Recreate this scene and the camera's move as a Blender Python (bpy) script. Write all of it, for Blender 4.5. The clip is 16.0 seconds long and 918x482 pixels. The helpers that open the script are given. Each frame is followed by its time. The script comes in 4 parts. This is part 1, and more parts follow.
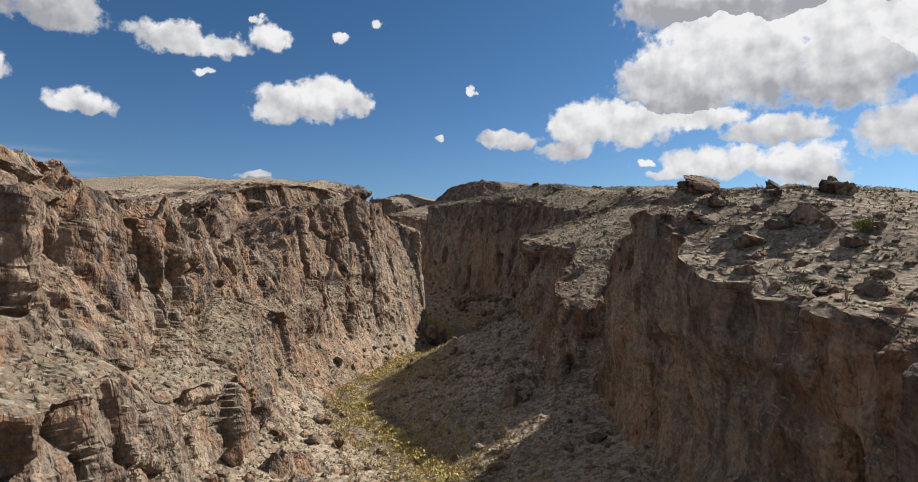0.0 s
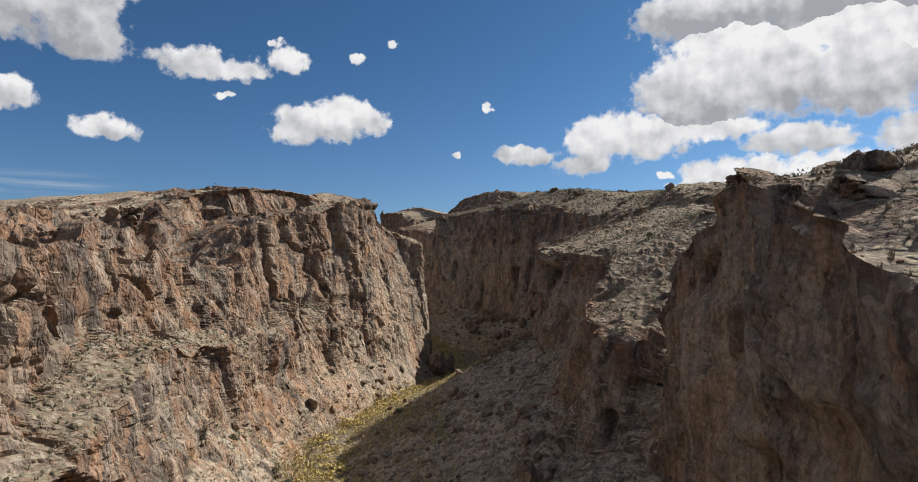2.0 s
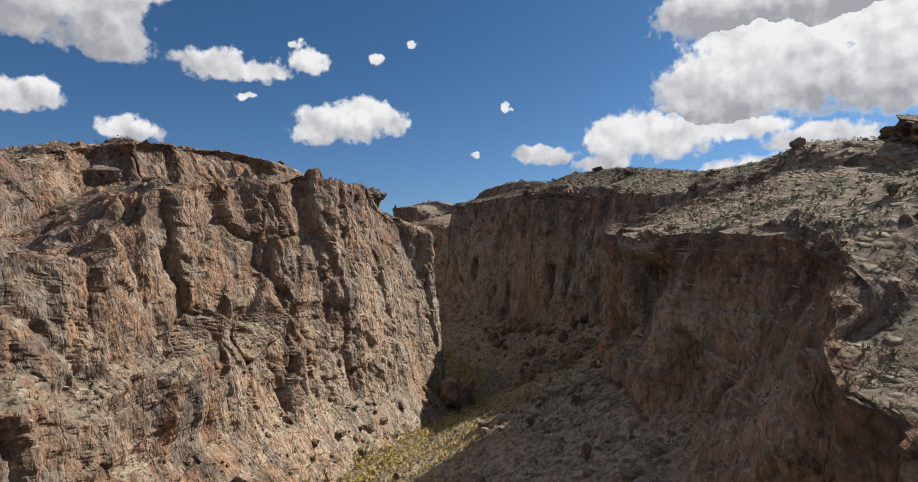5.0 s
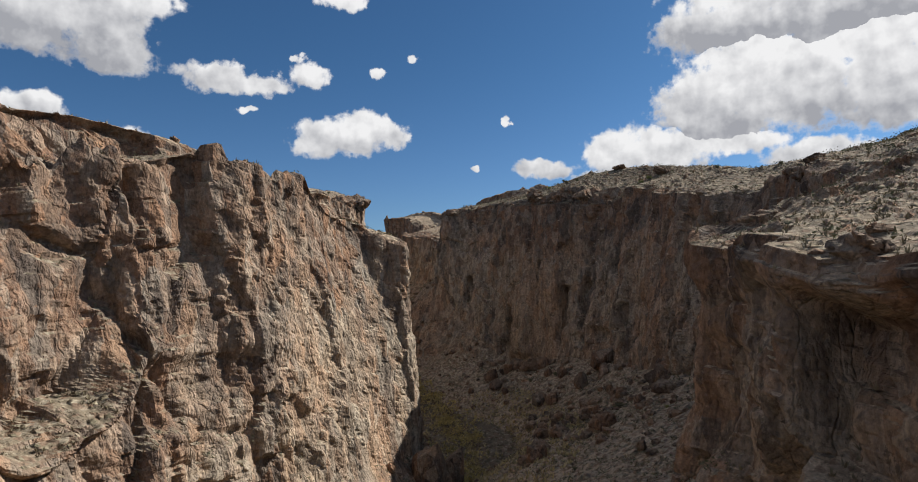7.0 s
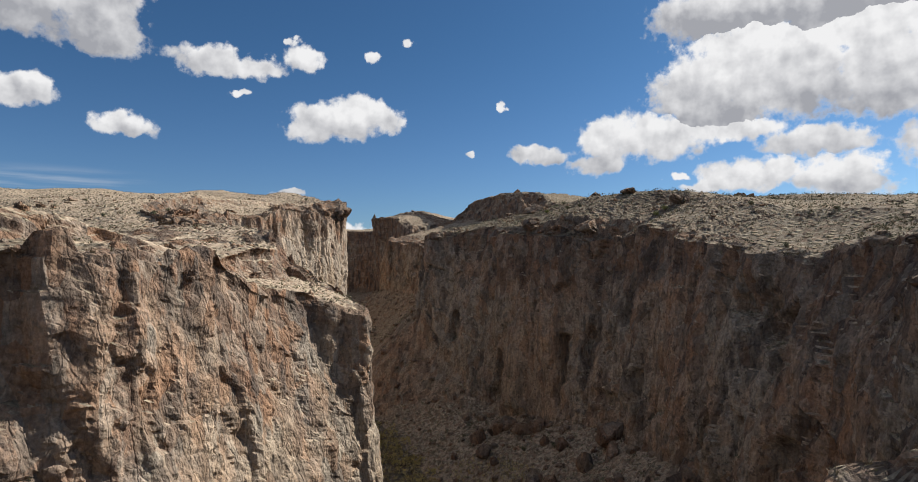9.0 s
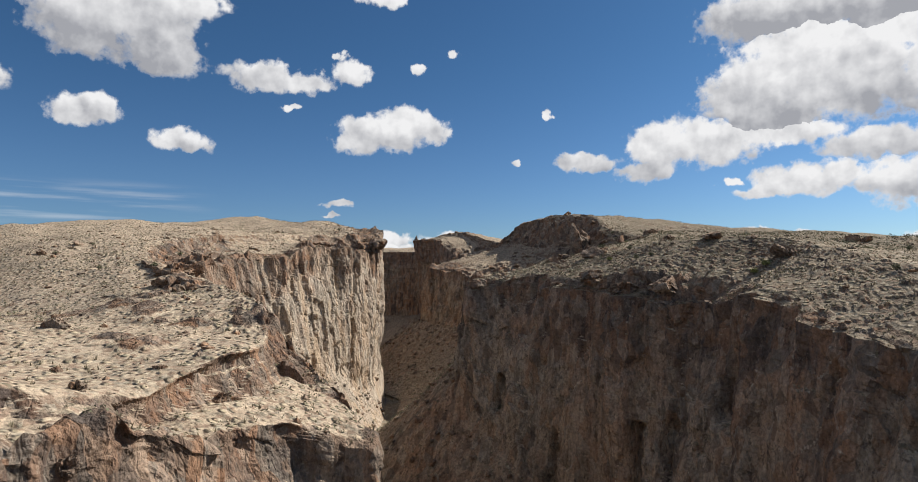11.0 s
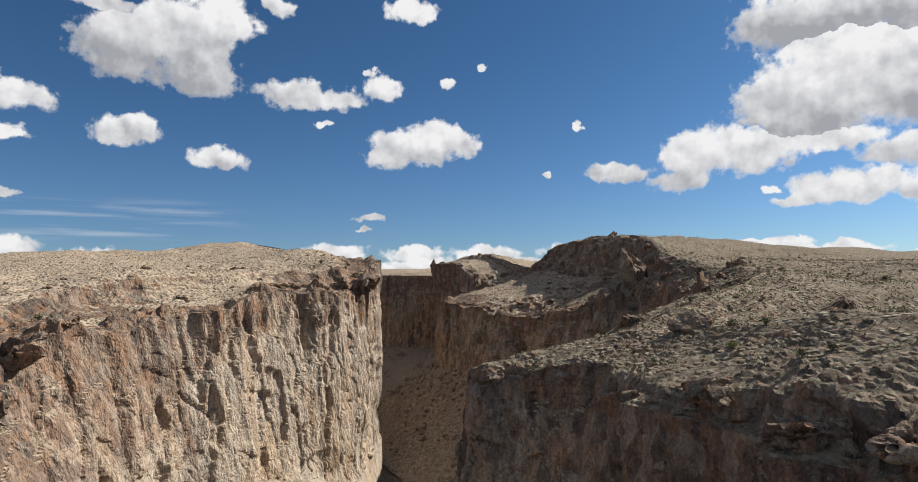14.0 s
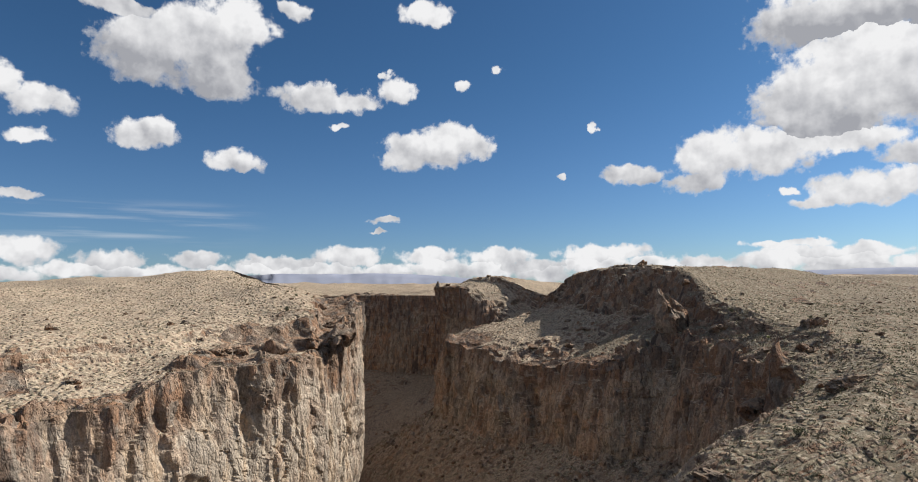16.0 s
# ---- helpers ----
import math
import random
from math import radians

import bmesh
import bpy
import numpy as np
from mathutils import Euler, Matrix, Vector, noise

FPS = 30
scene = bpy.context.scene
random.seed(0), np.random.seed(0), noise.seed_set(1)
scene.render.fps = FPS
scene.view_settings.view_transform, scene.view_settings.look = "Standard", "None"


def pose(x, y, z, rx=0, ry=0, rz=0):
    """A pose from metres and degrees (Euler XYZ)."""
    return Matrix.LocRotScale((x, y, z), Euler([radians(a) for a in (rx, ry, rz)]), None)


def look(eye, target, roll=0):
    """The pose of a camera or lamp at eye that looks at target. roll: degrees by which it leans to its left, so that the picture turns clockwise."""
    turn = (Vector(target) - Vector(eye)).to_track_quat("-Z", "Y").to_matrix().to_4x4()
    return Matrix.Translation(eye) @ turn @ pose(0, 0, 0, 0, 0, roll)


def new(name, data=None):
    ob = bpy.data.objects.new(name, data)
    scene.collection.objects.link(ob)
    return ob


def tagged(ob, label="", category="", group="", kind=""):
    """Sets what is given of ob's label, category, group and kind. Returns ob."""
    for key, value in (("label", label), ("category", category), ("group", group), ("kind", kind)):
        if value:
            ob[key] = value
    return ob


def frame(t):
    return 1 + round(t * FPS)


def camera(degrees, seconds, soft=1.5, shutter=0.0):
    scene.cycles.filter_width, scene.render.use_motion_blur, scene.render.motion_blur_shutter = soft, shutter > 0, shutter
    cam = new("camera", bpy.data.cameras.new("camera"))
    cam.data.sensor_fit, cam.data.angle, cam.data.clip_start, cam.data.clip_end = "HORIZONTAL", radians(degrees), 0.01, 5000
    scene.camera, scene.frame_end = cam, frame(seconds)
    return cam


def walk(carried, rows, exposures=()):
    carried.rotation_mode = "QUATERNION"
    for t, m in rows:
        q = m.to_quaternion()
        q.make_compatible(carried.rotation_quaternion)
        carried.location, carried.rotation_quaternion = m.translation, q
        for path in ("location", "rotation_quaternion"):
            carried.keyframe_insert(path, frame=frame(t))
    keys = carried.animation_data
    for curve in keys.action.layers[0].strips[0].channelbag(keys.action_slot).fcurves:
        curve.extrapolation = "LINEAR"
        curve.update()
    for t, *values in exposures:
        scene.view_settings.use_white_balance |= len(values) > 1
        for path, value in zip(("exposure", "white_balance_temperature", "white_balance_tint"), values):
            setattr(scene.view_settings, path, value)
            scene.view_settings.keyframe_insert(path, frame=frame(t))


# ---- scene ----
cam = camera(74.0, 16.0, soft=1.0)
METRES, EYE, TILT, LEAN, TURN = 200.0, 30.0, 0.4, -0.2, 0.0
ROWS = [
    (0.0, 0.0, 0.0, 0.0, 0.0, 0.0, 0.0),
    (0.5, 0.0015, 0.0152, -0.0003, -0.05, 0.55, 0.21),
    (1.0, 0.004, 0.0434, -0.0016, -0.15, 1.12, 0.61),
    (1.5, 0.0078, 0.0769, -0.0031, 0.0, 1.6, 0.98),
    (2.0, 0.0128, 0.1105, -0.0046, 1.77, 1.54, 1.01),
    (2.5, 0.0172, 0.1415, -0.006, 3.65, 1.23, 0.97),
    (3.0, 0.0194, 0.1663, -0.0066, 4.78, 0.97, 0.44),
    (5.5, 0.0022, 0.3239, -0.0109, 3.37, 1.88, 0.9),
    (6.0, 0.0021, 0.3617, -0.0112, 3.46, 2.28, 0.86),
    (6.5, 0.0027, 0.3981, -0.01, 3.52, 2.66, 0.83),
    (7.0, 0.0055, 0.4321, -0.0057, 3.48, 2.82, 0.67),
    (7.5, 0.0083, 0.4605, 0.0018, 3.44, 2.8, 0.56),
    (8.0, 0.01, 0.4828, 0.0128, 3.36, 2.37, 0.46),
    (8.5, 0.0102, 0.5005, 0.0264, 3.19, 1.9, 0.43),
    (9.0, 0.0106, 0.5163, 0.0416, 2.96, 1.48, 0.36),
    (9.5, 0.0103, 0.5302, 0.054, 3.68, 1.25, 0.29),
    (12.0, 0.0053, 0.6766, 0.0916, 9.03, 3.22, 1.08),
    (12.5, 0.0038, 0.7158, 0.0971, 9.36, 3.31, 1.18),
    (13.0, 0.0022, 0.7528, 0.1019, 9.73, 3.41, 1.17),
    (13.5, 0.0005, 0.7887, 0.1076, 10.25, 3.53, 1.18),
    (14.0, -0.0019, 0.8237, 0.114, 10.31, 3.63, 1.2),
    (14.5, -0.0032, 0.8601, 0.1245, 10.38, 3.84, 1.14),
    (15.0, -0.0046, 0.8959, 0.1361, 10.47, 3.92, 1.12),
    (15.5, -0.0065, 0.93, 0.1489, 11.54, 3.98, 1.09),
    (16.0, -0.0092, 0.9623, 0.1619, 11.67, 3.85, 1.08),
]
walk(cam, [(t, pose(0, 0, EYE, TILT, LEAN, TURN) @ pose(METRES * x, METRES * y, METRES * z, 90 + pitch, roll, yaw)) for t, x, y, z, yaw, pitch, roll in ROWS])

# World, sun and sky ---------------------------------------------------------
SUN_AZ, SUN_EL = 55.0, 37.3      # degrees: clockwise from +y, and above the horizon
sun_way = Vector((math.sin(radians(SUN_AZ)) * math.cos(radians(SUN_EL)), math.cos(radians(SUN_AZ)) * math.cos(radians(SUN_EL)), math.sin(radians(SUN_EL))))
sun = new("sun", bpy.data.lights.new("sun", "SUN"))
sun.data.energy, sun.data.angle, sun.data.color = 5.0, radians(0.5), (1.0, 0.965, 0.91)
sun.matrix_world = look(sun_way * 300, (0, 0, 0))

CLOUD = 6.2                       # brightness of the clouds against the sky
SKY_TINT = (0.245, 0.40, 0.51)    # the deep blue of a dry sky
SKY_LOW = (0.32, 0.43, 0.565)      # paler towards the horizon
scene.view_settings.exposure = 0.5

world = bpy.data.worlds.new("world")
world.use_nodes = True
scene.world = world
wn = world.node_tree.nodes
wl = world.node_tree.links


def node(tree, kind, **values):
    """A node, with the inputs and settings that are given: settings by name, inputs by i0, i1 ..."""
    n = tree.nodes.new(kind)
    for key, value in values.items():
        if key[0] == "i" and key[1:].isdigit():
            slot = n.inputs[int(key[1:])]
            if hasattr(value, "is_linked"):
                tree.links.new(value, slot)
            else:
                slot.default_value = value
        else:
            setattr(n, key, value)
    return n


def maths(tree, op, a, b=0.0, c=0.0, clamp=False):
    return node(tree, "ShaderNodeMath", operation=op, use_clamp=clamp, i0=a, i1=b, i2=c).outputs[0]


def remap(tree, value, lo, hi, to_lo=0.0, to_hi=1.0, kind="SMOOTHSTEP"):
    return node(tree, "ShaderNodeMapRange", interpolation_type=kind, i0=value, i1=lo, i2=hi, i3=to_lo, i4=to_hi).outputs[0]


def blend(tree, fac, a, b, kind="MIX"):
    n = tree.nodes.new("ShaderNodeMix")
    n.data_type, n.blend_type = "RGBA", kind
    for slot, value in ((0, fac), (6, a), (7, b)):
        if hasattr(value, "is_linked"):
            tree.links.new(value, n.inputs[slot])
        else:
            n.inputs[slot].default_value = value if slot == 0 or len(value) == 4 else (*value, 1)
    return n.outputs[2]


W = world.node_tree
sky = node(W, "ShaderNodeTexSky", sky_type="NISHITA", sun_disc=False, sun_elevation=radians(SUN_EL), sun_rotation=radians(SUN_AZ),
           altitude=1400.0, air_density=1.0, dust_density=0.6, ozone_density=2.2)
way = node(W, "ShaderNodeTexCoord").outputs["Generated"]
split = node(W, "ShaderNodeSeparateXYZ", i0=way)
azimuth = maths(W, "MULTIPLY", maths(W, "ARCTAN2", split.outputs[0], split.outputs[1]), 57.2958)
height = maths(W, "MULTIPLY", maths(W, "ARCSINE", split.outputs[2]), 57.2958)
place = node(W, "ShaderNodeCombineXYZ", i0=azimuth, i1=maths(W, "ADD", height, remap(W, height, 3.0, 8.0, 0.0, 0.35))).outputs[0]
# puffs: the place in the sky is pushed about by two sizes of noise
puff = node(W, "ShaderNodeTexNoise", noise_dimensions="2D", i0=place)
puff.inputs["Scale"].default_value, puff.inputs["Detail"].default_value, puff.inputs["Roughness"].default_value = 0.5, 6.0, 0.52
push = node(W, "ShaderNodeVectorMath", operation="MULTIPLY_ADD", i0=puff.outputs["Color"], i1=(2.4, 1.5, 0), i2=(-1.2, -0.75, 0)).outputs[0]
pushed = node(W, "ShaderNodeVectorMath", operation="ADD", i0=place, i1=push).outputs[0]
cloud_gap = []


def cloud(name, *heaps, grey=0.5):
    """A cloud of the sky from heaps: azimuth, height, half width and half height in degrees. grey: how dark its base is."""
    gap = None
    for a, e, w, h in heaps:
        local = node(W, "ShaderNodeVectorMath", operation="MULTIPLY_ADD", i0=pushed, i1=(1 / w, 1 / h, 0), i2=(-a / w, -e / h, 0)).outputs[0]
        length = node(W, "ShaderNodeVectorMath", operation="LENGTH", i0=local).outputs["Value"]
        gap = length if gap is None else node(W, "ShaderNodeMath", operation="SMOOTH_MIN", i0=gap, i1=length, i2=0.15).outputs[0]
    low, top = min(e - h for a, e, w, h in heaps), max(e + h for a, e, w, h in heaps)
    base = remap(W, lifted, low + 0.85 * (top - low), low + 0.2 * (top - low), 0.0, grey)
    cloud_gap.append((gap, base))


lifted = node(W, "ShaderNodeSeparateXYZ", i0=node(W, "ShaderNodeVectorMath", operation="MULTIPLY_ADD", i0=push, i1=(1.6, 1.6, 0), i2=place).outputs[0]).outputs[1]
cloud("left_heap", (-39.2, 20.2, 3.9, 2.8), (-34.8, 21.5, 4.7, 3.3), (-33.6, 18.6, 3.5, 2.0), (-31.7, 23.3, 3.1, 2.3), grey=0.9)
cloud("left_scarf", (-24.9, 17.5, 3.9, 1.2), (-21.7, 17.3, 3.3, 1.0), (-17.4, 18.3, 1.8, 1.3))
cloud("middle_heap", (-13.9, 13.2, 4.9, 1.8), (-12.0, 14.0, 3.1, 1.5), (-16.7, 12.3, 2.7, 1.1), (-9.8, 13.3, 1.7, 1.4))
cloud("left_low", (-39.1, 13.3, 2.8, 1.1), (-38.1, 13.9, 1.4, 0.9))
cloud("left_lower", (-31.9, 11.6, 2.4, 1.1))
cloud("far_left", (-46.9, 15.2, 2.8, 1.2), (-48.9, 16.1, 1.6, 1.3))
cloud("far_left_low", (-47.4, 12.4, 1.7, 0.7), (-47.9, 7.9, 1.5, 0.5))
cloud("top_bits", (-14.4, 25.0, 2.8, 1.1), (-41.3, 23.0, 3.3, 0.7), (-26.8, 24.6, 1.4, 0.9))
cloud("small_bits", (-18.7, 6.3, 1.4, 0.4), (-19.0, 5.3, 0.7, 0.2), (-7.8, 20.1, 0.6, 0.5), (-11.1, 18.8, 0.7, 0.5), (1.3, 14.7, 0.4, 0.6), (-1.7, 10.2, 0.5, 0.3), (-22.7, 14.9, 1.2, 0.4), (-18.6, 19.8, 0.8, 0.5))
cloud("right_heap", (20.6, 15.6, 5.4, 3.7), (18.0, 15.0, 3.6, 3.0), (25.5, 15.4, 6.0, 3.9), (33.0, 14.8, 5.0, 4.0), (20.0, 13.0, 4.0, 2.0), (23.5, 18.3, 6.5, 2.0), (32.0, 18.3, 7.0, 2.2), grey=0.75)
cloud("right_sheet", (20.5, 21.0, 6.2, 2.3), (28.5, 20.6, 8.0, 3.0), (37.0, 20.3, 7.0, 3.6), (24.0, 23.2, 8.0, 2.2), grey=1.3)
cloud("right_shelf", (15.2, 11.4, 5.3, 2.3), (11.0, 11.4, 2.9, 2.1), (4.8, 10.1, 3.3, 0.9), (10.0, 9.0, 2.5, 1.0), (21.1, 11.4, 4.8, 1.1), (27.6, 10.1, 4.4, 1.3), grey=0.6)
cloud("right_low", (22.1, 7.4, 4.0, 1.5), (24.9, 7.9, 2.1, 1.3), (19.2, 6.7, 2.3, 0.6), (16.8, 7.7, 0.9, 0.4), (29.4, 6.9, 3.9, 2.1), grey=0.6)
cloud("horizon_left", (-47.3, 3.3, 2.7, 1.3), (-41.4, 2.4, 2.6, 1.0), (-35.2, 2.6, 2.4, 0.8), (-52.7, 2.9, 3.3, 1.2))
cloud("horizon_mid", (-27.9, 2.1, 4.1, 0.8), (-21.7, 2.8, 3.8, 1.1), (-14.3, 2.8, 3.0, 0.9), (-8.0, 2.7, 3.2, 0.9), (-5.3, 1.6, 4.8, 0.7), (-17.9, 1.2, 2.1, 0.4))
cloud("horizon_right", (2.2, 2.6, 5.1, 1.1), (10.6, 1.6, 2.8, 0.7), (16.5, 3.1, 3.7, 0.4), (20.2, 2.4, 5.1, 0.6), (21.3, 1.1, 4.7, 0.6), (27.8, 1.3, 3.7, 0.8))
cloud("horizon_band", *[(a, 1.5 + 0.35 * math.sin(2.1 * a), 3.4, 0.85 + 0.2 * math.sin(1.3 * a)) for a in range(-54, 33, 5)], grey=0.5)
cloud("right_far", (36.5, 17.0, 4.5, 3.5), (37.5, 9.5, 5.0, 2.2), (42, 13, 5, 4))
# scattered fair-weather clouds over the unseen rest of the sky, added as fill light
rest = node(W, "ShaderNodeTexNoise", i0=way)
rest.inputs["Scale"].default_value, rest.inputs["Detail"].default_value, rest.inputs["Roughness"].default_value = 3.2, 6.0, 0.55
behind = maths(W, "MAXIMUM", remap(W, height, 26.0, 40.0), remap(W, maths(W, "ABSOLUTE", azimuth), 52.0, 75.0))
cloud_gap.append((maths(W, "SUBTRACT", 2.6, maths(W, "MULTIPLY", maths(W, "MULTIPLY", rest.outputs["Fac"], 3.03), behind)), 0.3))
gap, base = cloud_gap[0]
for g, shade in cloud_gap[1:]:
    nearer = maths(W, "LESS_THAN", g, gap)
    m = node(W, "ShaderNodeMix", i0=nearer, i2=base, i3=shade)
    base, gap = m.outputs[0], maths(W, "MINIMUM", gap, g)
fine = node(W, "ShaderNodeTexNoise", noise_dimensions="2D", i0=place)
fine.inputs["Scale"].default_value, fine.inputs["Detail"].default_value, fine.inputs["Roughness"].default_value = 0.6, 8.0, 0.6
ragged = maths(W, "MULTIPLY_ADD", fine.outputs["Fac"], 1.15, maths(W, "SUBTRACT", gap, 0.55))
cover = remap(W, ragged, 1.12, 0.74)
# thin streaks of ice cloud low on the left
streaks = node(W, "ShaderNodeTexNoise", noise_dimensions="2D", i0=node(W, "ShaderNodeVectorMath", operation="MULTIPLY", i0=place, i1=(0.07, 1.0, 0)).outputs[0])
streaks.inputs["Scale"].default_value, streaks.inputs["Detail"].default_value = 1.0, 5.0
icy = maths(W, "MULTIPLY", remap(W, streaks.outputs["Fac"], 0.46, 0.75), maths(W, "MULTIPLY", remap(W, azimuth, -28.0, -36.0), remap(W, maths(W, "ABSOLUTE", maths(W, "SUBTRACT", height, 5.6)), 2.2, 0.8)))
cover = maths(W, "MAXIMUM", cover, maths(W, "MULTIPLY", icy, 0.3))
billow = maths(W, "MULTIPLY", maths(W, "SUBTRACT", puff.outputs["Fac"], 0.5), 0.55)
shade = maths(W, "MULTIPLY", maths(W, "ADD", base, billow, clamp=True), remap(W, ragged, 1.06, 0.80, 0.45, 1.0))
# relief of the puffs: each is brighter towards the sun
def puffs(at):
    n = node(W, "ShaderNodeTexNoise", noise_dimensions="2D", i0=at)
    n.inputs["Scale"].default_value, n.inputs["Detail"].default_value, n.inputs["Roughness"].default_value = 0.32, 4.0, 0.5
    return n.outputs["Fac"]


sunward = node(W, "ShaderNodeVectorMath", operation="ADD", i0=place, i1=(0.5, 0.7, 0)).outputs[0]
relief = maths(W, "MULTIPLY", maths(W, "SUBTRACT", puffs(sunward), puffs(place)), 1.5)
shade = maths(W, "MULTIPLY_ADD", relief, remap(W, ragged, 1.06, 0.85), shade, clamp=True)
cloud_tone = blend(W, shade, (CLOUD, CLOUD, 1.01 * CLOUD), (0.42 * CLOUD, 0.43 * CLOUD, 0.47 * CLOUD))
sky_tone = blend(W, 1.0, sky.outputs[0], blend(W, remap(W, height, 0.0, 22.0), SKY_LOW, SKY_TINT), "MULTIPLY")
sky_tone = blend(W, remap(W, azimuth, -10.0, 45.0), sky_tone, blend(W, 1.0, sky_tone, (1.22, 1.2, 1.16), "MULTIPLY"))
both = blend(W, cover, sky_tone, cloud_tone)
back = wn["Background"]
wl.new(both, back.inputs[0])
back.inputs[1].default_value = 0.1
world.cycles.sampling_method, world.cycles.sample_map_resolution = "MANUAL", 512

# Materials -------------------------------------------------------------------


def material(name, rough=0.9):
    m = bpy.data.materials.new(name)
    m.use_nodes = True
    b = m.node_tree.nodes["Principled BSDF"]
    b.inputs["Roughness"].default_value = rough
    b.inputs["Specular IOR Level"].default_value = 0.04
    return m, m.node_tree, b


def noise_at(tree, where, scale, detail=5.0, rough=0.55, stretch=(1, 1, 1)):
    v = node(tree, "ShaderNodeVectorMath", operation="MULTIPLY", i0=where, i1=stretch).outputs[0]
    n = node(tree, "ShaderNodeTexNoise", i0=v)
    n.inputs["Scale"].default_value, n.inputs["Detail"].default_value, n.inputs["Roughness"].default_value = scale, detail, rough
    return n.outputs["Fac"]


def noise_at_vector(tree, where):
    """The place, pushed about so that joints do not run straight."""
    n = node(tree, "ShaderNodeTexNoise", i0=where)
    n.inputs["Scale"].default_value, n.inputs["Detail"].default_value = 0.8, 4.0
    return node(tree, "ShaderNodeVectorMath", operation="MULTIPLY_ADD", i0=n.outputs["Color"], i1=(0.6, 0.6, 0.6), i2=where).outputs[0]


def cells_at(tree, where, scale, feature="F1", stretch=(1, 1, 1)):
    v = node(tree, "ShaderNodeVectorMath", operation="MULTIPLY", i0=where, i1=stretch).outputs[0]
    n = node(tree, "ShaderNodeTexVoronoi", feature=feature, i0=v)
    n.inputs["Scale"].default_value = scale
    return n


def land_material(name, soiled):
    """Weathered rhyolite where the land is steep, dry soil with gravel where it is flat."""
    m, T, b = material(name, 0.95)
    p = node(T, "ShaderNodeNewGeometry")
    pos = p.outputs["Position"]
    up = node(T, "ShaderNodeSeparateXYZ", i0=p.outputs["Normal"]).outputs[2]
    # rock: rust, buff and grey patches, streaked downwards
    big = noise_at(T, pos, 0.075, 5, 0.65, (1, 1, 0.45))
    mid = noise_at(T, pos, 0.35, 7, 0.7, (1, 1, 0.4))
    streak = noise_at(T, pos, 0.9, 6, 0.65, (1, 1, 0.10))
    grain = noise_at(T, pos, 3.0, 8, 0.75)
    rock = blend(T, remap(T, big, 0.43, 0.57), (0.42, 0.245, 0.148), (0.385, 0.325, 0.25))
    rock = blend(T, remap(T, mid, 0.50, 0.66), rock, (0.282, 0.252, 0.216))
    rock = blend(T, remap(T, noise_at(T, pos, 0.22, 6, 0.65, (1, 1, 0.5)), 0.56, 0.68), rock, (0.385, 0.232, 0.142))
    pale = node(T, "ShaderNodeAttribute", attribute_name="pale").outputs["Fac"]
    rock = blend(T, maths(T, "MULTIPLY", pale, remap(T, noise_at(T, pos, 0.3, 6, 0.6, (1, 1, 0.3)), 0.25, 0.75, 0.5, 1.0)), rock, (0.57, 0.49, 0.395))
    cap = node(T, "ShaderNodeAttribute", attribute_name="cap").outputs["Fac"] if soiled else 0.8
    rusty = blend(T, remap(T, noise_at(T, pos, 0.6, 6, 0.65), 0.40, 0.60), (0.285, 0.172, 0.118), (0.185, 0.126, 0.098))
    rock = blend(T, maths(T, "MULTIPLY", cap, 0.8), rock, rusty)
    band = noise_at(T, pos, 0.28, 6, 0.6, (1, 1, 0.09))
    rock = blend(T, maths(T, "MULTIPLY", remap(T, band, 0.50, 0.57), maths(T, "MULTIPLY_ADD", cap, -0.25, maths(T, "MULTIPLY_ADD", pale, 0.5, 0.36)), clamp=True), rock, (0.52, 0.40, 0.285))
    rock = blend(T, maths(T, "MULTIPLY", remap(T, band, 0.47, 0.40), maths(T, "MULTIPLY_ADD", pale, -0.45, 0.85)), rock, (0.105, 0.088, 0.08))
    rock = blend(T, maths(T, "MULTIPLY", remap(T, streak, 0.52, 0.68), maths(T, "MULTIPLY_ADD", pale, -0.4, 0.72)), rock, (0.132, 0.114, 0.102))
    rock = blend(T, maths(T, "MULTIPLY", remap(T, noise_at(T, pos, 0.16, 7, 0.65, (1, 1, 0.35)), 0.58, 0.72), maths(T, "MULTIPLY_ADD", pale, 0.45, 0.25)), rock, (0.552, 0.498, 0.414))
    # crisp dark blotches paint in the shade of pits and cracks, pale ones lichen
    pit_shade = noise_at(T, pos, 1.9, 9, 0.72, (1, 1, 0.55))
    rock = blend(T, maths(T, "MULTIPLY", remap(T, pit_shade, 0.455, 0.425), maths(T, "MULTIPLY_ADD", pale, -0.4, 0.7)), rock, (0.085, 0.07, 0.06))
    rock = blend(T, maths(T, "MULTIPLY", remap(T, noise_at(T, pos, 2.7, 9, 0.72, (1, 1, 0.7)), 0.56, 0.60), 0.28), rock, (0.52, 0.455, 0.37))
    fleck = node(T, "ShaderNodeSeparateColor", i0=cells_at(T, noise_at_vector(T, pos), 0.85, "F1", (1, 1, 0.5)).outputs["Color"])
    rock = blend(T, maths(T, "MULTIPLY", remap(T, fleck.outputs[0], 0.62, 0.7), maths(T, "MULTIPLY_ADD", pale, -0.22, 0.42)), rock, (0.40, 0.235, 0.142))
    rock = blend(T, maths(T, "MULTIPLY", remap(T, fleck.outputs[1], 0.66, 0.74), 0.3), rock, (0.53, 0.47, 0.385))
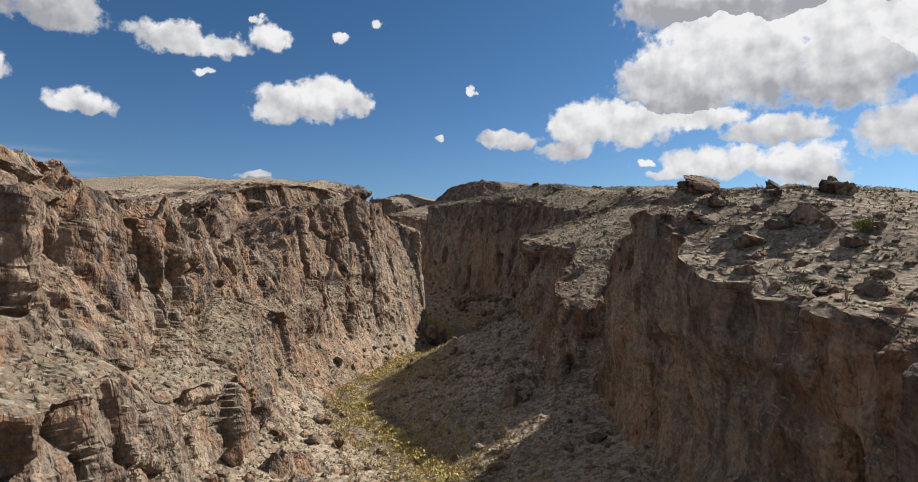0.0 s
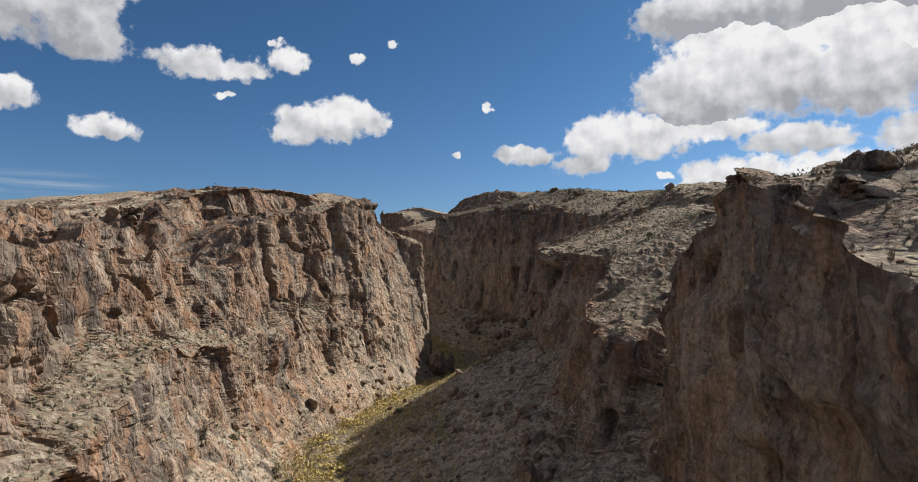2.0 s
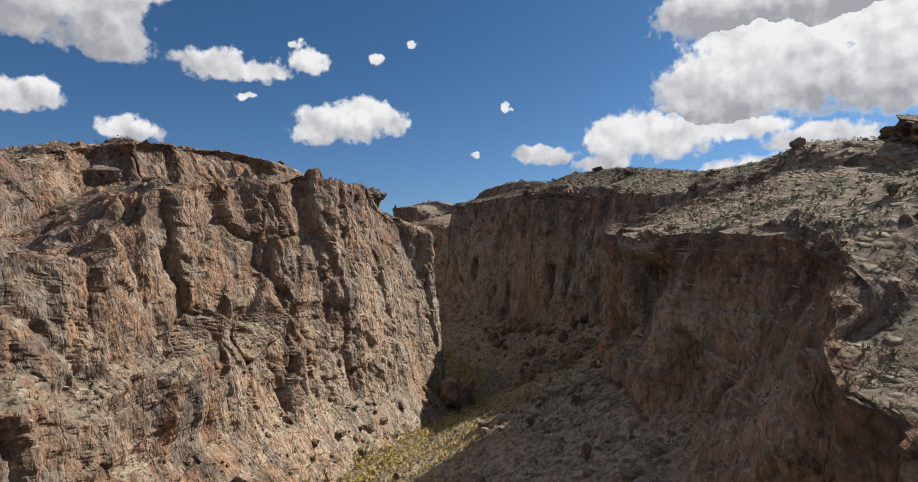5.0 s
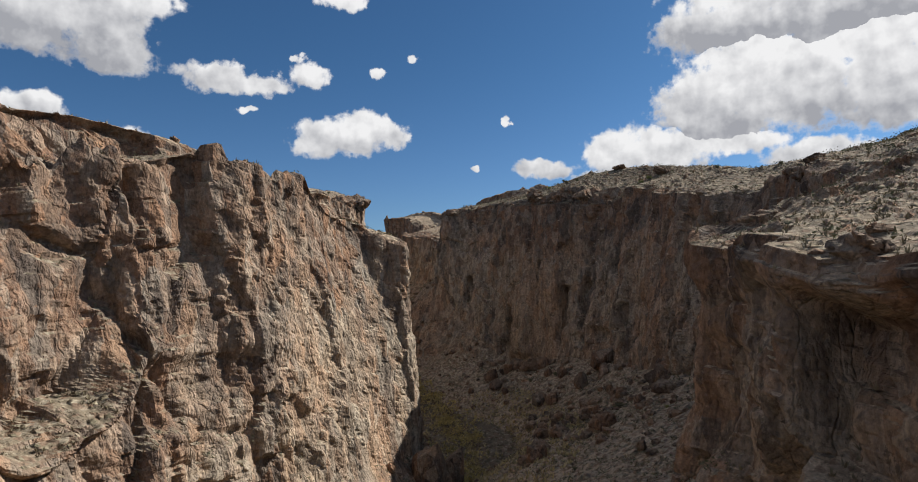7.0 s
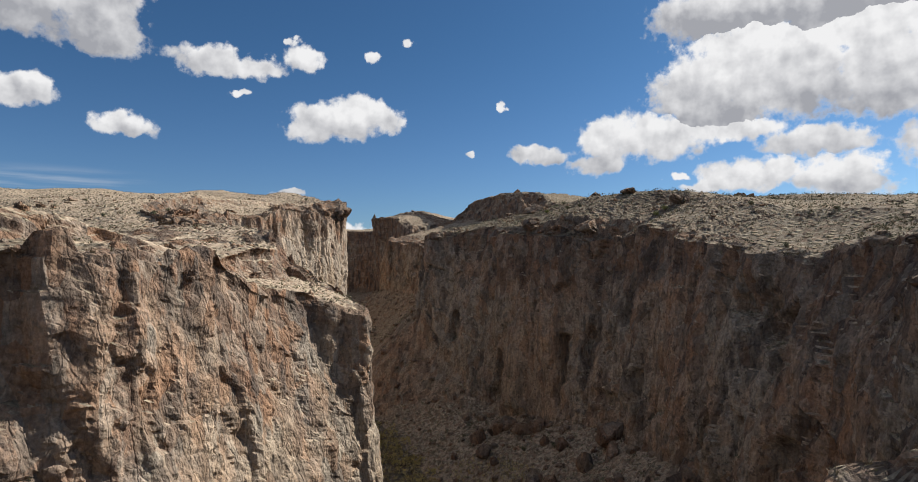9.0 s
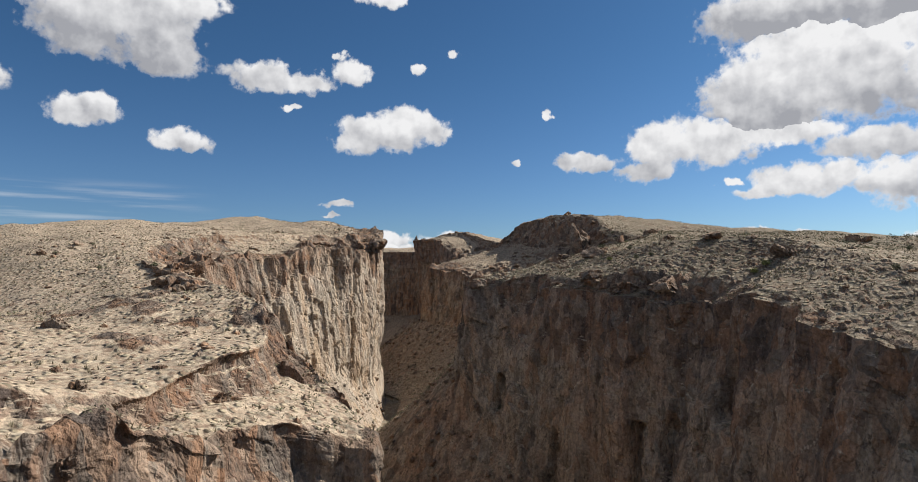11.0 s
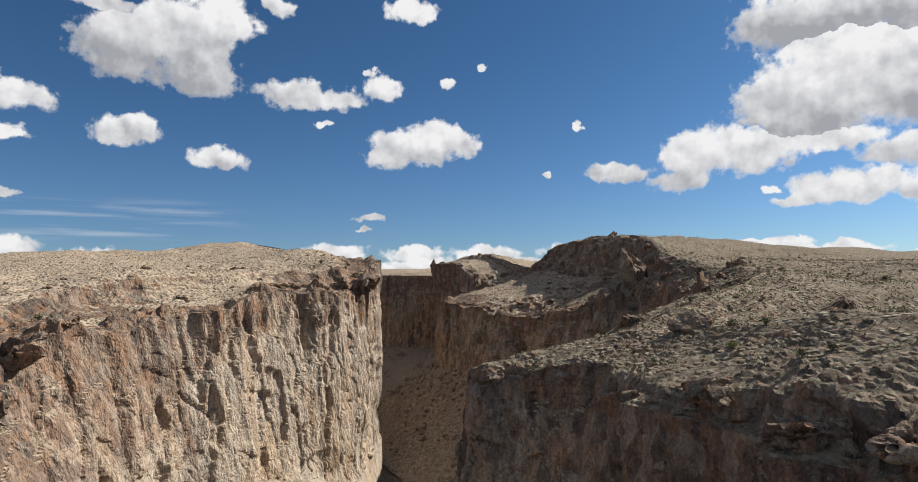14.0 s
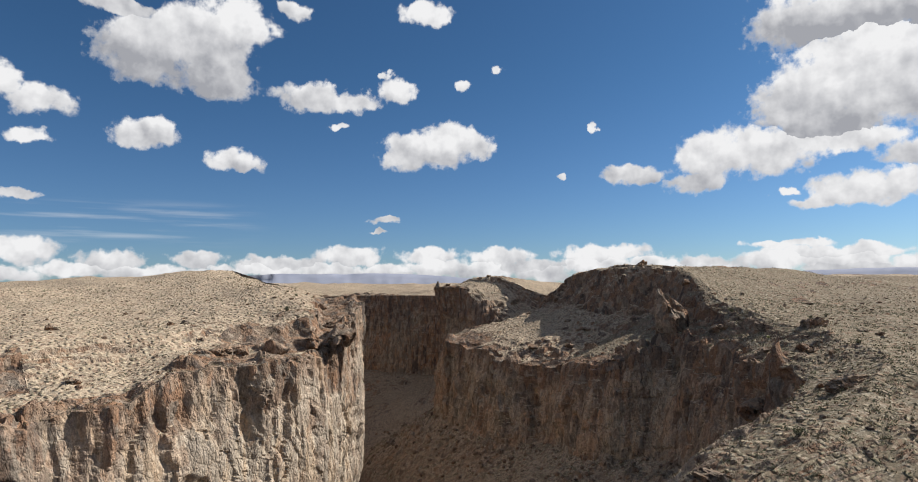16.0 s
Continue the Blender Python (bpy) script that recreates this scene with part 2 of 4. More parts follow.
    rock = blend(T, maths(T, "MULTIPLY", remap(T, fleck.outputs[2], 0.70, 0.78), maths(T, "MULTIPLY_ADD", pale, -0.3, 0.55)), rock, (0.165, 0.137, 0.115))
    thin = noise_at(T, noise_at_vector(T, pos), 1.5, 7, 0.7, (1, 1, 0.14))
    rock = blend(T, 0.45, rock, blend(T, remap(T, thin, 0.36, 0.64, kind="LINEAR"), (0.42, 0.40, 0.39), (1.42, 1.42, 1.40)), "MULTIPLY")
    rock = blend(T, 0.62, rock, blend(T, remap(T, grain, 0.3, 0.7, kind="LINEAR"), (0.35, 0.35, 0.35), (1.62, 1.62, 1.62)), "MULTIPLY")
    rock = blend(T, 1.0, rock, (0.78, 0.755, 0.725), "MULTIPLY")
    # soil: tan grit, paler and darker in patches
    soil = blend(T, remap(T, noise_at(T, pos, 0.12, 6, 0.65), 0.35, 0.65), (0.45, 0.35, 0.25), (0.375, 0.292, 0.205))
    scree = node(T, "ShaderNodeAttribute", attribute_name="scree").outputs["Fac"]
    soil = blend(T, maths(T, "MULTIPLY", scree, 1.0, clamp=True), soil, (0.17, 0.138, 0.096))
    soil = blend(T, remap(T, noise_at(T, pos, 0.9, 7, 0.7), 0.48, 0.64), soil, (0.185, 0.155, 0.115))
    # low tufts of grass and dwarf sage grow close together over the soil
    tuft = cells_at(T, noise_at_vector(T, pos), 1.15)
    dome = maths(T, "MULTIPLY", remap(T, tuft.outputs["Distance"], 0.48, 0.12), remap(T, noise_at(T, pos, 0.25, 4, 0.6), 0.28, 0.44))
    kind_of = node(T, "ShaderNodeSeparateColor", i0=tuft.outputs["Color"]).outputs[0]
    leaf = blend(T, remap(T, kind_of, 0.35, 0.75), (0.405, 0.332, 0.222), (0.195, 0.17, 0.112))
    leaf = blend(T, maths(T, "MULTIPLY", scree, 0.85, clamp=True), leaf, (0.12, 0.108, 0.07))
    soil = blend(T, maths(T, "MULTIPLY", dome, 0.92), soil, leaf)
    litter = noise_at(T, pos, 2.3, 8, 0.72)
    soil = blend(T, maths(T, "MULTIPLY", remap(T, litter, 0.455, 0.43), 0.45), soil, (0.115, 0.095, 0.065))
    soil = blend(T, maths(T, "MULTIPLY", remap(T, litter, 0.56, 0.60), 0.28), soil, (0.47, 0.40, 0.28))
    grit = node(T, "ShaderNodeSeparateColor", i0=cells_at(T, pos, 2.6).outputs["Color"])
    soil = blend(T, maths(T, "MULTIPLY", remap(T, grit.outputs[0], 0.70, 0.76), 0.6), soil, (0.21, 0.135, 0.095))
    soil = blend(T, maths(T, "MULTIPLY", remap(T, grit.outputs[1], 0.78, 0.84), 0.35), soil, (0.46, 0.40, 0.30))
    soil = blend(T, 0.75, soil, blend(T, remap(T, noise_at(T, pos, 5.0, 6, 0.75), 0.3, 0.7, kind="LINEAR"), (0.4, 0.4, 0.4), (1.6, 1.6, 1.6)), "MULTIPLY")
    bare = node(T, "ShaderNodeAttribute", attribute_name="bare").outputs["Fac"]
    lie = maths(T, "MULTIPLY_ADD", maths(T, "SUBTRACT", noise_at(T, pos, 0.5, 6, 0.65), 0.5), 0.5, up)
    lie = maths(T, "MULTIPLY_ADD", bare, -0.45, lie)
    flat = remap(T, lie, 0.66, 0.82, 0.0, 1.0 if soiled else 0.25)
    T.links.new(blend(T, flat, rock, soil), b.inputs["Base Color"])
    h = maths(T, "MULTIPLY", noise_at(T, pos, 1.6, 10, 0.66, (1, 1, 0.75)), 0.32)
    h = maths(T, "MULTIPLY", h, maths(T, "MULTIPLY_ADD", flat, -0.45, 1.0))
    askew = noise_at_vector(T, pos)
    chip = maths(T, "MULTIPLY", cells_at(T, askew, 1.5, "F1", (1, 1, 0.55)).outputs["Distance"], -0.22)
    chip = maths(T, "MULTIPLY_ADD", cells_at(T, askew, 3.6, "F1", (1, 1, 0.6)).outputs["Distance"], -0.12, chip)
    chip = maths(T, "MULTIPLY_ADD", cells_at(T, askew, 7.5, "F1", (1, 1, 0.7)).outputs["Distance"], -0.04, chip)
    crack = remap(T, cells_at(T, askew, 0.8, "DISTANCE_TO_EDGE", (1, 1, 0.3)).outputs["Distance"], 0.0, 0.05, -0.07, 0.0, "LINEAR")
    h = maths(T, "MULTIPLY_ADD", maths(T, "ADD", crack, chip), maths(T, "SUBTRACT", 1.0, flat), h)
    h = maths(T, "MULTIPLY_ADD", maths(T, "MULTIPLY", dome, flat), 0.3, h)
    bump = node(T, "ShaderNodeBump")
    bump.inputs["Strength"].default_value, bump.inputs["Distance"].default_value = 1.0, 1.0
    T.links.new(h, bump.inputs["Height"])
    T.links.new(bump.outputs[0], b.inputs["Normal"])
    return m


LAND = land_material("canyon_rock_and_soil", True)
ROCK = land_material("bare_rock", False)


def plant_material(name, dry, green):
    m, T, b = material(name, 0.9)
    tone = node(T, "ShaderNodeAttribute", attribute_name="tone").outputs["Fac"]
    c = blend(T, tone, dry, green)
    T.links.new(c, b.inputs["Base Color"])
    return m


GRASS = plant_material("bunch_grass", (0.28, 0.235, 0.155), (0.175, 0.15, 0.1))
SAGE = plant_material("sage_leaves", (0.20, 0.19, 0.12), (0.115, 0.12, 0.07))
MEADOW = plant_material("golden_grass", (0.55, 0.45, 0.24), (0.40, 0.32, 0.15))
WILLOW = plant_material("yellow_willow", (0.56, 0.44, 0.17), (0.36, 0.29, 0.12))

# Numeric noise for the shape of the land -------------------------------------


def hashed(ix, iy, iz, seed):
    h = (ix.astype(np.int64) * 374761393 + iy.astype(np.int64) * 668265263 + iz.astype(np.int64) * 2147483647 + seed * 144269) & 0xFFFFFFFF
    h = ((h ^ (h >> 13)) * 1274126177) & 0xFFFFFFFF
    h = ((h ^ (h >> 16)) * 2246822519) & 0xFFFFFFFF
    return ((h ^ (h >> 15)) & 0xFFFFFF).astype(np.float32) / np.float32(0xFFFFFF)


def smooth_noise(p, size, seed=0):
    """Value noise from -1 to 1 at the points p; size is a cell's width, one number or three."""
    q = (p / np.array(size, dtype=np.float32)).astype(np.float32)
    c = np.floor(q).astype(np.int32)
    f = q - c
    f = f * f * (3 - 2 * f)
    out = 0
    for dx in (0, 1):
        for dy in (0, 1):
            for dz in (0, 1):
                w = (f[:, 0] if dx else 1 - f[:, 0]) * (f[:, 1] if dy else 1 - f[:, 1]) * (f[:, 2] if dz else 1 - f[:, 2])
                out = out + w * hashed(c[:, 0] + dx, c[:, 1] + dy, c[:, 2] + dz, seed)
    return 2 * out - 1


def layered(p, size, octaves, seed=0, rough=0.5):
    s, total, amount = np.array(size, dtype=np.float32), 0, 1.0
    for k in range(octaves):
        total = total + amount * smooth_noise(p, s, seed + 7 * k)
        s, amount = s / 2.03, amount * rough
    return total


def blocks(p, size, seed=0, flat=False):
    """Cells: the chance number of the nearest cell, how far the point is from the joint, and a chance slope across the cell."""
    q = (p / np.array(size, dtype=np.float32)).astype(np.float32)
    c = np.floor(q).astype(np.int32)
    n = len(p)
    f1, f2, who, tilt = np.full(n, 9.0, np.float32), np.full(n, 9.0, np.float32), np.zeros(n, np.float32), np.zeros(n, np.float32)
    for dx in (-1, 0, 1):
        for dy in (-1, 0, 1):
            for dz in ((0,) if flat else (-1, 0, 1)):
                ix, iy, iz = c[:, 0] + dx, c[:, 1] + dy, c[:, 2] + dz
                ox, oy = ix + hashed(ix, iy, iz, seed) - q[:, 0], iy + hashed(ix, iy, iz, seed + 1) - q[:, 1]
                oz = 0 if flat else iz + hashed(ix, iy, iz, seed + 2) - q[:, 2]
                d = ox**2 + oy**2 + oz**2
                near = d < f1
                f2 = np.where(near, f1, np.minimum(f2, d))
                mine = hashed(ix, iy, iz, seed + 3)
                who = np.where(near, mine, who)
                lean = (7.13 * mine) % 1 - 0.5
                roll = (13.7 * mine) % 1 - 0.5
                tilt = np.where(near, lean * oz + roll * (ox + oy), tilt)
                f1 = np.where(near, d, f1)
    return who, np.sqrt(f2) - np.sqrt(f1), tilt


def step01(x, lo, hi):
    t = np.clip((x - lo) / (hi - lo), 0, 1)
    return t * t * (3 - 2 * t)


# The stream's line down the canyon
BED = ((0, -200, 4), (0, -40, 5), (2, 40, 7), (-1, 58, 6.8), (-4, 66, 6.3), (-8, 75, 5.8), (-14, 88, 5), (-17.5, 100, 4.6), (-16.5, 112, 4.4), (-13.5, 128, 4), (-10, 143, 3.4),
       (-5, 157, 2.6), (-3, 168, 2.2), (-8, 195, 4.5), (-18, 212, 7), (-30, 229, 9.8),
       (-38, 250, 8.2), (-39, 270, 6.0), (-41, 290, 4.6), (-48.5, 320, 4.0), (-61, 345, 3.4), (-77, 378, 3.2), (-93, 420, 2.6), (-112, 468, 5), (-160, 486, 14))


def bed_at(y):
    ys = [b[1] for b in BED]
    return np.interp(y, ys, [b[0] for b in BED]), np.interp(y, ys, [b[2] for b in BED])


# The land: one ring of profiles round the canyon ------------------------------
# Each profile runs from the stream up the talus to the cliff's foot, up to the rim, to the crest behind it and out over the plateau.
PROFILES = []


def profile(floor, foot, rim, crest, out):
    """Four places of one profile, and the compass angle (from +x) in which its plateau runs out."""
    if 30 < floor[1] < 175:          # the slopes of both sides meet in the stream
        x, z = bed_at(floor[1])
        floor = (float(x), floor[1], float(z))
    PROFILES.append((floor, foot, rim, crest, out))


profile((0, -150, 4), (-18, -150, 12), (-28, -150, 34), (-45, -150, 38), 205)
profile((0, -40, 5), (-19, -40, 13), (-27, -40, 33), (-42, -40, 37), 195)
profile((0, 20, 6), (-19, 20, 14), (-27, 20, 33), (-36, 20, 37), 190)
profile((0, 42, 6.5), (-18.5, 42, 13), (-26, 43, 33), (-33, 46, 36.5), 187)
profile((0, 60, 6.5), (-19.5, 60, 11), (-26, 60, 31), (-40, 66, 33.5), 183)
profile((-1, 80, 6), (-23.5, 79, 13), (-30, 78, 30.5), (-46, 88, 34.8), 180)
profile((-4, 100, 5), (-25.5, 98, 11.5), (-28, 101, 28.5), (-48, 105, 36.8), 178)
profile((-7, 112, 4.5), (-24, 114, 12.5), (-28, 111, 34.5), (-45, 122, 42), 176)
profile((-8, 125, 4), (-20.2, 125, 11.5), (-27, 128, 37.5), (-36, 135, 43.5), 174)
profile((-8, 140, 3), (-16, 138, 10.5), (-20.5, 140, 39.5), (-30, 146, 42.5), 172)
profile((-6, 155, 2), (-12.3, 151, 9.5), (-16.5, 156, 36.5), (-24, 157, 39.5), 170)
profile((-3, 165, 2), (-8.7, 165.5, 6.5), (-10.5, 167, 34), (-22, 168, 40), 169)
profile((-4, 172, 3), (-9.5, 169, 7), (-12, 171, 34.5), (-24, 176, 40), 168)
profile((-8, 180, 4), (-18, 179, 9), (-24, 181, 38), (-32, 189, 43), 166)
profile((-14, 190, 5), (-34, 188, 12), (-40, 190, 41), (-47, 203, 46.5), 163)
profile((-24, 206, 7), (-44, 207, 16), (-54, 204, 44.5), (-64, 217, 49), 160)
profile((-34, 226, 10), (-52, 228, 18), (-60, 226, 47.5), (-76, 236, 52), 156)
profile((-39, 245, 9), (-53, 248, 21), (-59.5, 249, 48.5), (-78, 262, 56), 152)
profile((-39, 265, 7.5), (-48.5, 267, 22), (-53.5, 264.5, 52.5), (-70, 288, 58), 148)
profile((-40, 280, 6), (-46, 281, 15), (-46.5, 282, 52), (-62, 300, 58.5), 144)
profile((-42, 291, 5.5), (-45, 290.5, 14), (-44.5, 291.5, 52), (-57, 304, 60), 141)
profile((-45, 301, 5.3), (-48, 301, 14), (-47.5, 304, 55), (-60, 313, 61), 138)
profile((-49, 318, 5), (-50, 320, 16), (-50.5, 322, 60), (-66, 326, 62), 136)
profile((-60, 338, 5), (-64, 335, 15), (-67, 335, 58), (-92, 333, 62), 133)
profile((-90, 400, 4), (-95, 400, 12), (-99, 395, 57), (-130, 390, 61), 128)
profile((-112, 462, 5), (-132, 445, 18), (-140, 440, 58), (-170, 420, 61), 122)
profile((-150, 482, 11), (-170, 482, 22), (-182, 482, 58), (-230, 480, 61), 115)
profile((-132, 484, 9), (-135, 505, 20), (-138, 512, 59), (-140, 540, 61), 104)
profile((-118, 480, 8), (-102, 500, 20), (-104, 507, 59), (-105, 535, 61), 97)
profile((-114, 476, 7), (-72, 493, 20), (-74, 499, 59), (-72, 530, 62), 90)
profile((-112, 468, 6), (-58, 450, 22), (-65, 446, 63), (-52, 458, 66), 82)
profile((-105, 452, 4), (-53, 436, 24), (-50, 436, 62), (-36, 446, 66.5), 74)
profile((-94, 422, 3), (-44, 415, 24), (-36, 412, 48), (-16, 415, 60), 67)
profile((-84, 392, 4), (-49, 389, 25), (-44, 388, 47.5), (-12, 392, 61.5), 60)
profile((-74, 371, 6), (-46, 368, 26), (-41.5, 367, 48), (-5, 389, 66.5), 54)
profile((-61, 345, 4.5), (-27, 344, 26), (-23, 347, 44.5), (8, 373, 68.5), 48)
profile((-50, 325, 5), (-14, 338, 27), (-10.5, 341, 44.5), (22, 360, 68), 42)
profile((-43, 315, 5.2), (-1, 320, 28), (3, 322, 47.5), (25, 337, 62.5), 39)
profile((-41, 305, 5.4), (8, 317, 30), (12, 320, 51), (24, 324, 60), 36)
profile((-40, 298, 5.5), (15, 304, 31), (19, 306, 51.7), (30, 309, 57), 33)
profile((-38, 288, 6), (18, 290, 32), (22, 291, 52), (33, 292, 56), 30)
profile((-38, 270, 7), (15, 270, 32), (19.5, 270, 51), (31, 270, 55), 27)
profile((-38, 259, 8), (-8, 257, 33), (11, 255, 49.5), (23, 256, 53), 25)
profile((-37, 250, 9.2), (-12, 246, 30), (4.5, 243.5, 47.5), (16, 246, 51), 23)
profile((-34, 240, 10.2), (-12, 238, 31), (-7, 233.8, 43.8), (4, 236.5, 47), 21)
profile((-30, 228, 9.8), (-13, 228, 27), (-13, 231, 43), (0, 235.5, 47), 18)
profile((-20, 217, 8), (-5, 221, 18), (-4, 228, 43.5), (6, 233, 48), 16)
profile((-13, 208, 7), (3, 211, 12), (3, 221, 43.8), (12, 228, 49), 14)
profile((-9, 200, 6), (8, 205, 13), (9, 210.5, 43.2), (20, 221, 51.5), 12)
profile((-6, 194, 5), (12, 199, 13.5), (13, 204, 43.2), (27, 214, 52), 10)
profile((-3, 190, 4), (18, 191, 15), (21.5, 199.5, 42.3), (36, 206, 50.5), 8)
profile((0, 184, 2.5), (20, 183, 15), (24, 190, 43), (38, 194, 48), 6)
profile((1, 175, 2), (23, 172, 16), (27.5, 177, 41), (40, 180, 45), 4)
profile((2, 165, 2), (25, 160, 17), (31, 161, 39.5), (44, 168, 44), 2)
profile((2, 150, 2.5), (23, 146, 17), (31, 148, 39.5), (43, 153, 43), 0)
profile((1.5, 142, 3), (21, 136, 16.5), (28, 138, 37.5), (42, 142, 43), -1)
profile((1, 134, 3.5), (15.5, 128, 16), (20, 127, 33), (38, 133, 41.5), -2.5)
profile((1, 128, 4), (11, 124, 16), (13, 122, 31.5), (33, 129, 37.5), -4)
profile((1, 118, 4.5), (10.5, 113, 18), (12.8, 113, 30.5), (30, 120, 34.3), -6)
profile((1, 106, 5), (11, 104, 18.5), (14, 104, 30.5), (29, 108, 34), -8)
profile((1, 95, 5.5), (11.2, 94, 17), (15.5, 94, 30), (31, 98, 35), -10)
profile((1, 87, 6), (10, 88, 15), (14.5, 89, 29), (30, 95, 34.5), -12)
profile((1, 81, 6), (9.3, 82, 13), (13.5, 83, 26.5), (30, 92, 34), -13)
profile((1, 75, 6), (10.3, 75.6, 12.5), (12.5, 76, 23.3), (38, 88, 34), -14)
profile((0.5, 70, 6.3), (14.2, 70.6, 14.2), (17.3, 72, 20.3), (44, 81, 34), -15)
profile((0.5, 66, 6.4), (15, 65.6, 14), (15.6, 65.3, 29.5), (31, 66, 33.5), -16)
profile((0, 60, 6.4), (14.7, 62, 13), (14.6, 61.5, 31.6), (27, 60, 35.5), -18)
profile((0, 52, 6.4), (15.4, 54, 12.5), (15.8, 55.5, 33), (28, 53, 35.5), -20)
profile((0, 42, 6.4), (16, 46, 12), (16.7, 48, 30.6), (29, 44, 33), -22)
profile((0, 30, 6), (15.2, 30, 12), (17, 30, 26), (27, 32, 28), -24)
profile((0, 10, 6), (15, 10, 12), (17.5, 12, 25), (28, 12, 26.5), -28)
profile((0, -40, 5), (15, -40, 12), (19, -40, 26), (32, -40, 32), -35)
profile((0, -150, 4), (17, -150, 12), (22, -150, 28), (40, -150, 34), -50)
profile((1, -180, 4), (8, -190, 12), (10, -205, 30), (15, -230, 34), -75)
profile((-1, -180, 4), (-8, -190, 12), (-12, -205, 32), (-16, -230, 36), -110)


def along(points, steps, closed=True):
    """Catmull-Rom through the points, at the given fractions of each span; steps: one count for each span."""
    P = np.array(points, dtype=np.float64)
    rows = []
    for i, count in enumerate(steps):
        a, b, c, d = P[i - 1], P[i], P[(i + 1) % len(P)], P[(i + 2) % len(P)]
        t = (np.arange(count) / count)[:, None]
        m0, m1 = 0.32 * (c - a), 0.32 * (d - b)
        reach = np.linalg.norm(c - b)
        for m in (m0, m1):
            k = np.linalg.norm(m)
            if k > reach:
                m *= reach / k
        rows.append((2 * t**3 - 3 * t**2 + 1) * b + (t**3 - 2 * t**2 + t) * m0 + (-2 * t**3 + 3 * t**2) * c + (t**3 - t**2) * m1)
    return np.concatenate(rows)


def grain_of(a, b):
    """The width of a column of the land's mesh between two profiles: fine along the canyon that the camera flies."""
    y, far = (a[2][1] + b[2][1]) / 2, max(a[2][1], b[2][1])
    if y < 0:
        return 2.5
    if y < 15:
        return 0.7
    if far < 333:
        return 0.285
    return 0.45 if far < 425 and a[2][0] > -60 else 1.5


N = len(PROFILES)
steps, marks = [], [0]
for i in range(N):
    a, b = PROFILES[i], PROFILES[(i + 1) % N]
    width = max((Vector(a[2]) - Vector(b[2])).length, 0.7 * (Vector(a[1]) - Vector(b[1])).length)
    steps.append(max(3, int(width / grain_of(a, b))))
    if i == N - 1:
        steps[-1] += -(marks[-1] + steps[-1]) % 6
    marks.append(marks[-1] + steps[-1])
lines = [along([p[k] for p in PROFILES], steps) for k in range(4)]
angles = np.radians([p[4] for p in PROFILES])
angle = np.concatenate([np.linspace(angles[i], angles[(i + 1) % N] - (2 * math.pi if i == N - 1 and angles[0] > 0 else 0), steps[i], endpoint=False) for i in range(N)])
outward = np.stack([np.cos(angle), np.sin(angle), 0 * angle], 1)
floor_l, foot_l, rim_l, crest_l = lines
# the rims are uneven
free = step01(rim_l[:, 1], 12, 25) * (1 - step01(rim_l[:, 1], 420, 450))
flat_rim = (rim_l * (1, 1, 0)).astype(np.float32)
rim_l += outward * (free * 0.9 * layered(flat_rim, 5, 3, 205))[:, None]
rim_l[:, 2] += free * 0.8 * layered(flat_rim, 6, 3, 215)
NU_RING = len(rim_l)
side_rise = np.where(outward[:, 0] < -0.3, -0.5 + 9.0 * step01(crest_l[:, 1], 170, 270), 0.5)
near_l = crest_l + 70 * outward
near_l[:, 2] += side_rise
# the plateau evens out away from the canyon
near_l[:, 2] = np.convolve(np.concatenate([near_l[-120:, 2], near_l[:, 2], near_l[:120, 2]]), np.ones(241) / 241, "valid")
mid_l = crest_l + 600 * outward
mid_l[:, 2] = np.where(outward[:, 0] < -0.3, 69, 0.5 * near_l[:, 2] + 28)
far_l = crest_l * (1, 1, 0) + 4600 * outward
far_l[:, 2] = 50
BANDS = ((floor_l, foot_l, 56), (foot_l, rim_l, 136), (rim_l, crest_l, 80), (crest_l, near_l, 64), (near_l, mid_l, 36), (mid_l, far_l, 14))
tier_at = np.array([0.38 if 30 <= i <= 36 else 0.35 if 37 <= i <= 38 else 0.6 if 4 <= i <= 9 else 0.0 if 61 <= i <= 64 else 0.2 if 42 <= i <= 50 else 0.0 if 51 <= i <= 60 else 0.1 if 39 <= i else 0.4 for i in range(N)])
tier = np.concatenate([np.linspace(tier_at[i], tier_at[(i + 1) % N], steps[i], endpoint=False) for i in range(N)])
upper = np.zeros(NU_RING)
upper[marks[30]:marks[38]] = 0.16
upper[marks[42]:marks[60]] = -0.56
upper = np.convolve(np.concatenate([upper[-20:], upper, upper[:20]]), np.ones(41) / 41, "valid")
stand = 0.70 + upper + (0.17 - 0.6 * np.abs(upper) * (upper > 0) - 0.2 * np.abs(upper) * (upper < 0)) * layered((rim_l * (1, 1, 0)).astype(np.float32), 13, 3, 17)
